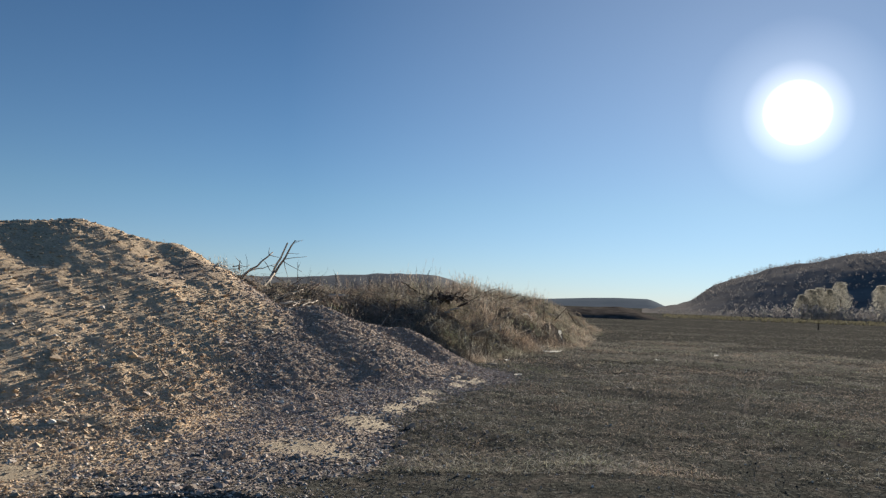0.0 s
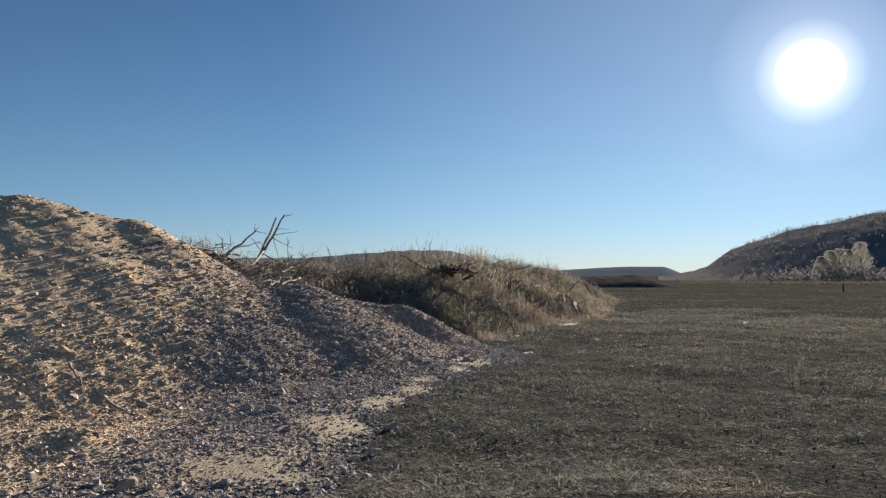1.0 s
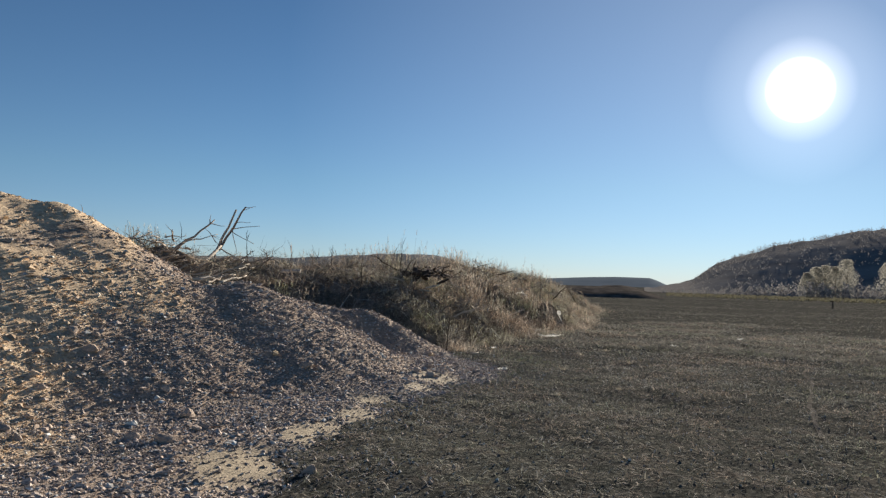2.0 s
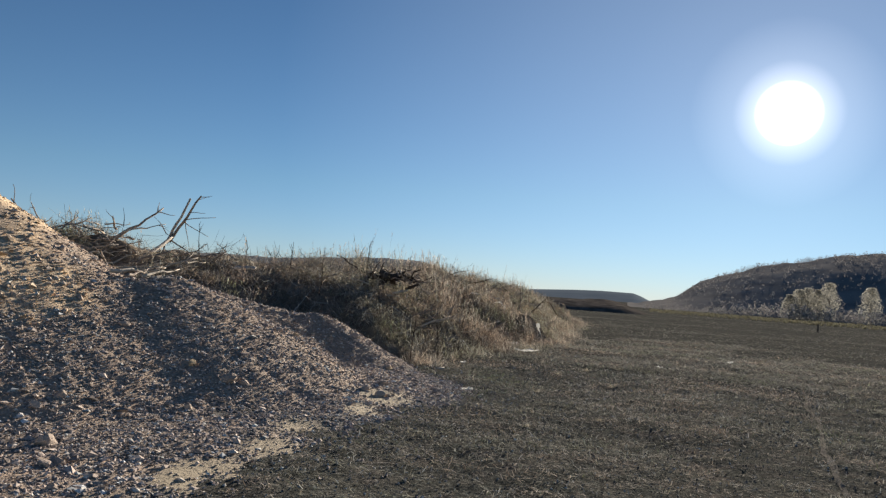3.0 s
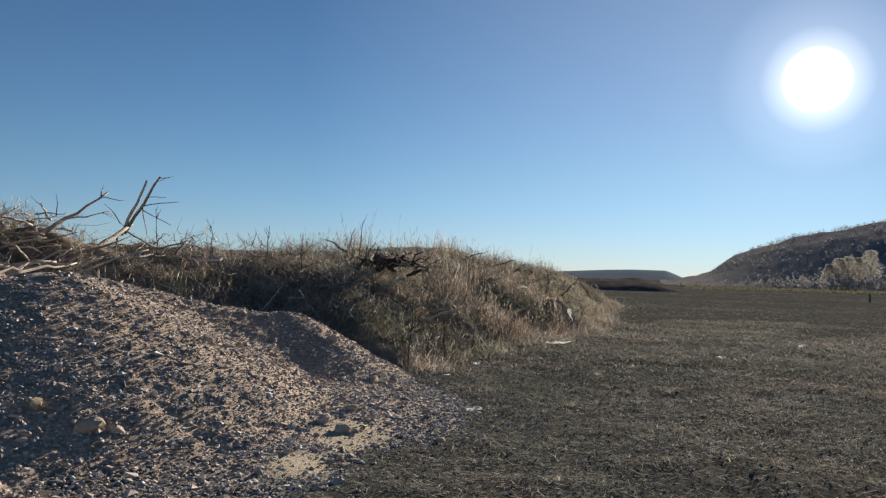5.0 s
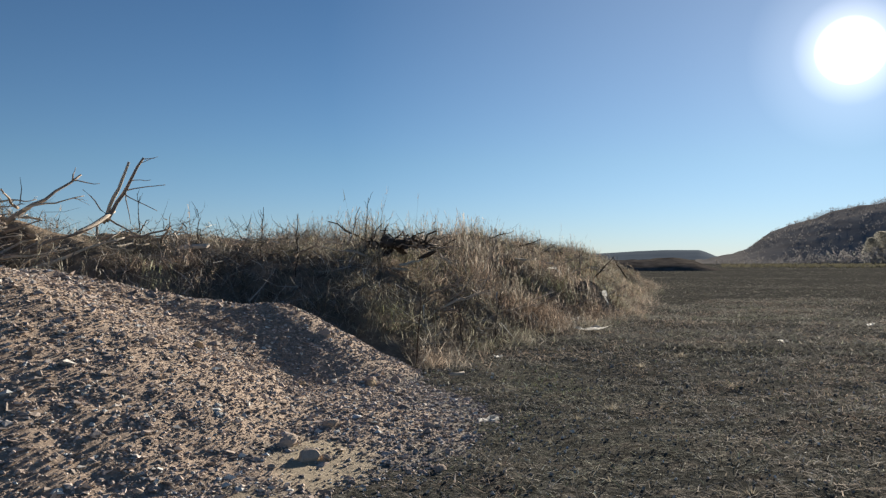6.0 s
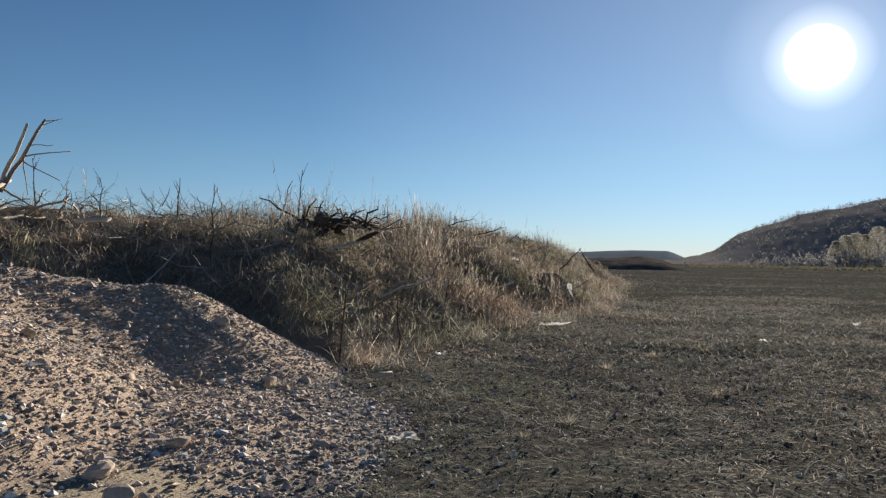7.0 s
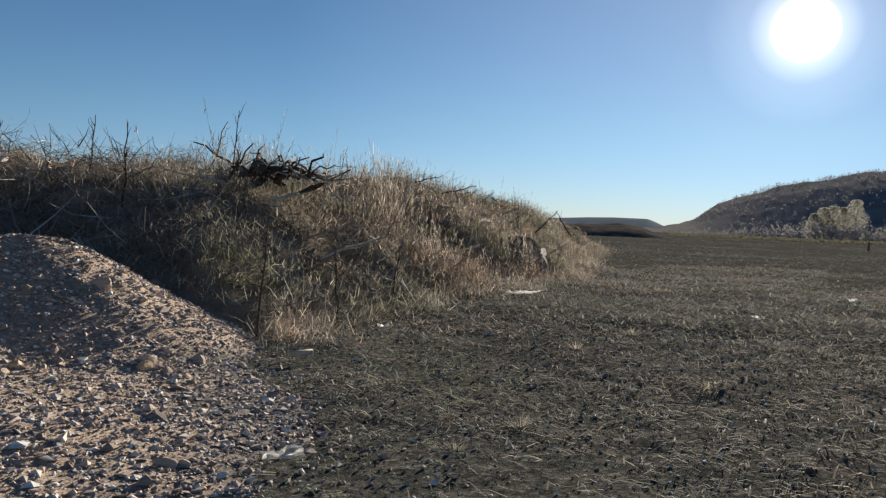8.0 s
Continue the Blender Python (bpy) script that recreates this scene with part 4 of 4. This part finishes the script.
def build_stones():
    rng = np.random.default_rng(41)
    temps = [chip_template(rng) for k in range(12)]
    n = 380000
    x, y = rng.uniform(-7.5, 2.9, n), rng.uniform(2.6, 16.6, n)
    d, u = seg_distance(x, y, (-1.5, 4.4), (1.5, 14.3))
    h = heap_height(x, y)
    near = 1 - 0.86 * smooth(1.0, 4.2, d)
    ok = (h > ground_height(x, y) - 0.012) & (rng.uniform(0, 1, n) < near) & (rng.uniform(0, 1, n) > 0.85 * sand_mask(x, y))
    ok &= bank_height(x, y) < h
    x, y, h, near = x[ok], y[ok], h[ok], near[ok]
    tan = earth_mask(x, y) > rng.uniform(0.1, 1.0, len(x))
    for name, m, mat, label, lo in (("gravel", ~tan, MAT_STONE_GREY, "loose angular grey gravel covering the heap", 0.0055), ("loose_earth", tan, MAT_STONE_TAN, "loose tan clods of sandy earth covering the heap", 0.0055)):
        k = int(m.sum())
        size = np.minimum(lo + 0.0082 * rng.exponential(1.0, k), 0.05) * np.where(rng.uniform(0, 1, k) < 0.06, 1.8, 1.0) * (1 + 0.65 * (1 - near[m]))
        place = np.stack([x[m], y[m], h[m] - 0.017], 1)
        scale = np.stack([size * rng.uniform(0.9, 1.5, k), size * rng.uniform(0.8, 1.3, k), size * rng.uniform(0.4, 0.75, k)], 1) * 1.25
        ob = new(name, scatter(name, temps, place, scale, rotations(rng, k, 0.38), mat, rng))
        ob.parent = HEAP
        tagged(ob, label, kind="stuff")
    # cinder bits on the ground near the way
    n = 52000
    x, y = rng.uniform(-2, 9.5, n), 2.4 + 19 * rng.uniform(0, 1, n) ** 1.35
    g = ground_height(x, y)
    ok = (heap_height(x, y) < g) & (bank_height(x, y) < g)
    x, y, g = x[ok], y[ok], g[ok]
    k = len(x)
    size = np.minimum(0.007 + 0.0045 * rng.exponential(1.0, k), 0.036) * (0.8 + 0.7 * smooth(5, 18, y))
    me = scatter("cinder_bits", temps, np.stack([x, y, g + size * 0.15], 1), size, rotations(rng, k, 0.9), MAT_LITTERSTONE, rng)
    tagged(new("cinder_bits", me), "scattered dark cinders and small stones on the ground", "stones", kind="stuff")


    # gravel spilled past the foot of the heap
    n = 90000
    x, y = rng.uniform(-2.6, 4.2, n), rng.uniform(3.0, 16.5, n)
    g = ground_height(x, y)
    past = g - heap_height(x, y)
    ok = (past > -0.03) & (rng.uniform(0, 1, n) < 0.62 * np.exp(-np.maximum(past, 0) / 0.055)) & (bank_height(x, y) < g)
    x, y, g = x[ok], y[ok], np.maximum(g, heap_height(x, y) - 0.02)[ok]
    k = len(x)
    size = np.minimum(0.007 + 0.007 * rng.exponential(1.0, k), 0.045)
    me = scatter("spilled_gravel", temps, np.stack([x, y, g + size * 0.12], 1), size, rotations(rng, k, 0.7), MAT_STONE_GREY, rng)
    tagged(new("spilled_gravel", me), "loose grey gravel spilled over the dark ground beside the heap", "gravel", kind="stuff")


build_stones()


def tangle_template(rng, n, thick=1.0):
    """Bent dead stems lying over one another."""
    parts = []
    for q in range(n):
        a = rng.uniform(0, 6.28)
        b = np.array((rng.uniform(-0.6, 0.6), rng.uniform(-0.6, 0.6), rng.uniform(0.0, 0.35)))
        t = b + np.array((math.cos(a) * rng.uniform(0.3, 1.1), math.sin(a) * rng.uniform(0.3, 1.1), rng.uniform(-0.25, 0.55)))
        parts.append(blade(b, t, rng.uniform(0.008, 0.022) * thick, rng.uniform(-0.05, 0.25), a + 1.57))
    return join_parts(parts)


def build_plants():
    rng = np.random.default_rng(51)
    weeds = [weed_template(rng, int(rng.integers(4, 11))) for k in range(10)]
    tufts = [tuft_template(rng, 9, 1.1, 0.014) for k in range(6)]
    tangles = [tangle_template(rng, 16, 0.55) for k in range(8)]

    def spot(n, power, lo, hi):
        x, y = rng.uniform(-9, 14, n), 15.6 + 30 * rng.uniform(0, 1, n) ** power
        d = bank_inside(x, y) + 0.45 * fbm(x, y, 1.0, 3, 78) + rng.normal(0, 0.12, n)
        h = np.maximum(bank_height(x, y), ground_height(x, y))
        ok = (d > lo) & (d < hi) & (h > heap_height(x, y)) & ~((x > -3.9) & (x < -2.8) & (y > 18.0) & (y < 20.9) & (rng.uniform(0, 1, n) < 0.85))
        return x[ok], y[ok], h[ok], d[ok]

    def thin(keep, *arrays):
        return [a[keep] for a in arrays]

    # standing stalks, in clumps
    x, y, h, d = spot(60000, 1.7, -0.3, 6.0)
    clump = fbm(x, y, 1.1, 3, 83)
    x, y, h, d, clump = thin(rng.uniform(-0.05, 1.0, len(x)) - 0.22 * smooth(3.0, 5.5, x) < clump, x, y, h, d, clump)
    k = len(x)
    tall = rng.uniform(0.16, 0.52, k) * (1 + 0.7 * clump) * (1 - 0.25 * smooth(3, 8, x)) * np.where(rng.uniform(0, 1, k) < 0.07, 1.6, 1.0) * (0.6 + 0.4 * smooth(-0.2, 1.2, d)) * (1 - 0.4 * smooth(2.0, -1.0, x) * smooth(1.8, 3.2, d))
    scale = np.stack([np.full(k, 0.6), np.full(k, 0.6), tall], 1)
    me = scatter("dry_weeds", weeds, np.stack([x, y, h], 1), scale, rotations(rng, k, 0.24), MAT_WEED, rng)
    tagged(new("dry_weeds", me), "clumps of dry brown weed stalks covering the bank", "weeds", kind="stuff")
    # low twiggy bushes
    bushes = []
    for q in range(7):
        parts = []
        for w in range(74):
            v = rng.normal(0, 1, 3)
            v = v / np.linalg.norm(v) * rng.uniform(0.35, 1.0) ** 0.6
            p = np.array((v[0] * 0.6, v[1] * 0.6, abs(v[2]) * 0.75))
            t = p + v * np.array((0.16, 0.16, 0.2)) + rng.normal(0, 0.06, 3)
            parts.append(blade(p, t, rng.uniform(0.006, 0.016), rng.uniform(-0.02, 0.05), rng.uniform(0, 6.28)))
        for w in range(5):
            a = rng.uniform(0, 6.28)
            parts.append(strip([(0, 0, -0.1), (math.cos(a) * 0.15, math.sin(a) * 0.15, 0.35), (math.cos(a) * 0.4, math.sin(a) * 0.4, 0.85)], 0.014, a))
        bushes.append(join_parts(parts))
    x, y, h, d = spot(8000, 1.6, 0.2, 5.2)
    x, y, h = thin(rng.uniform(-0.7, 0.7, len(x)) < fbm(x, y, 1.8, 3, 101) + 0.1 + 0.3 * smooth(3.0, 5.5, x), x, y, h)
    k = len(x)
    size = rng.uniform(0.16, 0.44, k) * (1 - 0.35 * smooth(2.0, -1.0, x))
    me = scatter("bushes", bushes, np.stack([x, y, h], 1), size, rotations(rng, k, 0.25), MAT_BUSH, rng)
    tagged(new("bushes", me), "low twiggy brown bushes on the bank", "bushes", kind="stuff")
    # bent stems and matted grass between them
    x, y, h, d = spot(46000, 1.7, -0.4, 5.2)
    x, y, h = thin(rng.uniform(-0.9, 0.9, len(x)) < fbm(x, y, 0.8, 3, 85) + 0.1, x, y, h)
    k = len(x)
    me = scatter("weed_tangle", tangles, np.stack([x, y, h], 1), rng.uniform(0.12, 0.36, k), rotations(rng, k, 0.3), MAT_WEED, rng)
    tagged(new("weed_tangle", me), "matted brown stems and dead leaves on the bank", "weeds", kind="stuff")
    x, y, h, d = spot(42000, 1.8, -0.5, 4.0)
    x, y, h = thin(rng.uniform(-0.3, 1.1, len(x)) < fbm(x, y, 1.4, 3, 87), x, y, h)
    k = len(x)
    me = scatter("bank_grass", tufts, np.stack([x, y, h], 1), rng.uniform(0.07, 0.2, k), rotations(rng, k, 0.7), MAT_GRASS, rng)
    tagged(new("bank_grass", me), "tufts of dead straw-coloured grass on the bank", "grass", kind="stuff")
    # brushwood scraps along the bank
    scraps = []
    for q in range(8):
        parts = []
        for w in range(5):
            a = rng.uniform(0, 6.28)
            p = np.array((rng.uniform(-0.5, 0.5), rng.uniform(-0.5, 0.5), rng.uniform(0.0, 0.5)))
            t = p + np.array((math.cos(a), math.sin(a), rng.uniform(-0.5, 0.7))) * rng.uniform(0.4, 1.1)
            parts.append(strip([tuple(p), tuple((p + t) / 2 + rng.normal(0, 0.06, 3)), tuple(t)], rng.uniform(0.009, 0.022), a))
        scraps.append(join_parts(parts))
    x, y, h, d = spot(11000, 1.6, 0.3, 5.2)
    x, y, h = thin(rng.uniform(-0.6, 0.9, len(x)) < fbm(x, y, 1.5, 3, 89) + 0.3 * smooth(1.0, 2.4, d) - 0.15, x, y, h)
    k = len(x)
    me = scatter("brushwood", scraps, np.stack([x, y, h + 0.08], 1), rng.uniform(0.2, 0.55, k), rotations(rng, k, 0.4), MAT_BRUSH, rng)
    tagged(new("brushwood", me), "grey broken twigs and sticks strewn over the bank", "brushwood", kind="stuff")
    # flattened straw over the open ground
    lying = [tangle_template(rng, 4, 1.5) for k in range(8)]
    n = 92000
    x, y = rng.uniform(-1.5, 15, n), 4.5 + 26 * rng.uniform(0, 1, n) ** 1.7
    g = ground_height(x, y)
    ok = (heap_height(x, y) < g) & (bank_height(x, y) < g) & (rng.uniform(-0.9, 0.8, n) < fbm(x, y, 1.6, 3, 95) + 0.9 * smooth(6, 12, y) - 0.45 - 0.9 * smooth(20, 30, y))
    x, y, g = x[ok], y[ok], g[ok]
    k = len(x)
    size = rng.uniform(0.06, 0.15, k)
    scale = np.stack([size, size, size * 0.55], 1) * (0.9 + 0.6 * smooth(10, 24, y))[:, None]
    me = scatter("flattened_straw", lying, np.stack([x, y, g - 0.004], 1), scale, rotations(rng, k, 0.08), MAT_STRAW, rng)
    tagged(new("flattened_straw", me), "flattened dead grass stems strewn over dark ground", "straw", kind="stuff")
    # low dead grass far over the field
    n = 28000
    az, r = np.radians(rng.uniform(-8, 42, n)), 12 * (150 / 12) ** rng.uniform(0, 1, n)
    x, y = 2 + np.sin(az) * r, 6 + np.cos(az) * r
    g = ground_height(x, y)
    ok = (bank_height(x, y) < g) & (heap_height(x, y) < g) & (rng.uniform(-0.8, 0.8, n) < fbm(x, y, 6.0, 3, 97) + 0.2)
    x, y, g, r = x[ok], y[ok], g[ok], r[ok]
    k = len(x)
    size = rng.uniform(0.10, 0.2, k) * (1 + r / 60)
    scale = np.stack([size * 1.6, size * 1.6, size * 0.55 / (1 + r / 90)], 1)
    me = scatter("field_grass", lying, np.stack([x, y, g], 1), scale, rotations(rng, k, 0.05), MAT_FIELD, rng)
    tagged(new("field_grass", me), "low dead grass over the open field", "grass", kind="stuff")


build_plants()


# ---- stones that can be told apart ----
def build_rocks():
    rng = np.random.default_rng(61)
    sandstone = [rock_mesh(rng, "rock", MAT_SANDSTONE, (1.0, 0.8, 0.7), 1.0, 2) for k in range(3)]
    meshes = [rock_mesh(rng, "rock", MAT_ROCK, (1.0, rng.uniform(0.6, 0.9), rng.uniform(0.45, 0.75)), 1.0, 2) for k in range(10)]

    def put(x, y, size, k, sink=0.25, kind=None):
        z = float(np.maximum(heap_height(np.array(x), np.array(y)) - 0.02, ground_height(np.array(x), np.array(y))))
        ob = new("rock", meshes[k] if kind is None else kind)
        ob.parent = HEAP
        ob.matrix_basis = pose(x, y, z + size * (0.3 - sink), rng.uniform(-30, 30), rng.uniform(-30, 30), rng.uniform(0, 360)) @ Matrix.Diagonal((size, size, size, 1))

    named = ((-2.27, 9.56, 0.20), (-2.5, 9.75, 0.16), (-1.05, 8.45, 0.19), (-0.98, 7.4, 0.20), (-1.25, 7.5, 0.15), (-1.45, 7.7, 0.14), (-0.235, 10.79, 0.22), (1.0, 15.4, 0.22), (1.52, 14.62, 0.15), (1.75, 14.9, 0.17), (1.35, 12.6, 0.16), (1.15, 12.1, 0.18), (1.3, 11.85, 0.17), (0.75, 13.8, 0.14), (-1.5, 4.7, 0.18), (-2.6, 8.0, 0.13), (-2.3, 7.8, 0.14), (-2.0, 7.9, 0.12), (-2.85, 8.2, 0.12), (-1.35, 11.2, 0.14), (-0.75, 4.3, 0.09), (0.05, 12.9, 0.13), (0.5, 13.1, 0.12))
    for i, (x, y, size) in enumerate(named):
        put(x, y, size, i % len(meshes))
    for i, (x, y, size) in enumerate(((1.54, 14.5, 0.13), (0.95, 14.2, 0.10), (0.2, 13.6, 0.11), (-0.6, 10.9, 0.12), (-2.9, 7.2, 0.14), (-3.3, 8.4, 0.15), (-2.2, 6.6, 0.12))):
        put(x, y, size, 0, 0.15, sandstone[i % 3])
    made = 0
    while made < 268:
        x, y = rng.uniform(-4.5, 2.3), rng.uniform(4.2, 15.8)
        h, g = float(heap_height(np.array(x), np.array(y))), float(ground_height(np.array(x), np.array(y)))
        if h < g - 0.01 or h > 1.9 or float(sand_mask(np.array(x), np.array(y))) > 0.6 and rng.random() < 0.8:
            continue
        put(x, y, min(0.05 + rng.exponential(0.024), 0.15), int(rng.integers(0, len(meshes))))
        made += 1


build_rocks()


def build_ground_details():
    rng = np.random.default_rng(71)
    for x, y, size, tall in ((3.58, 13.75, 0.26, 0.16), (3.2, 13.3, 0.2, 0.12), (4.5, 16.1, 0.3, 0.16), (5.25, 16.95, 0.34, 0.2), (6.0, 17.4, 0.3, 0.16), (7.6, 22.2, 0.4, 0.12), (3.65, 11.15, 0.28, 0.12), (2.75, 10.6, 0.22, 0.1), (4.95, 14.6, 0.24, 0.14), (5.6, 12.9, 0.22, 0.12)):
        tv, tf = tuft_template(rng, 46, 1.2, 0.011)
        ob = new("grass_tuft", mesh_of("grass_tuft", tv * np.array((size * 0.8, size * 0.8, tall * 0.45)), tf, MAT_TUFT))
        ob.matrix_world = pose(x, y, float(ground_height(np.array(x), np.array(y))), 0, 0, rng.uniform(0, 360))
        tagged(ob, "flattened tuft of bleached dead grass on the ground", "grass tuft", "grass tufts on the ground")
    way = ((4.6, 8.2), (5.2, 9.4), (6.1, 11.0), (7.1, 12.8), (8.6, 15.6), (10.4, 18.9), (13.0, 23.8))
    verts, faces = [], []
    px, py = [p[0] for p in way], [p[1] for p in way]
    yy = np.linspace(8.2, 23.8, 90)
    xx = np.interp(yy, py, px) + 0.05 * fbm(yy, yy * 0 + 3, 1.5, 3, 7)
    for i, (x, y) in enumerate(zip(xx, yy)):
        w = 0.028 + 0.012 * float(fbm(np.array(y), np.array(1.0), 0.4, 2, 12))
        for q in (-w, w):
            z = float(ground_height(np.array(x + q), np.array(y))) + 0.006
            verts.append((x + q, y, z))
    for i in range(len(yy) - 1):
        faces.append((2 * i, 2 * i + 1, 2 * i + 3, 2 * i + 2))
    tagged(new("wheel_mark", mesh_of("wheel_mark", verts, faces, MAT_MARK, True)), "faint pale wheel mark across the dark ground", "wheel mark", kind="structure")


build_ground_details()
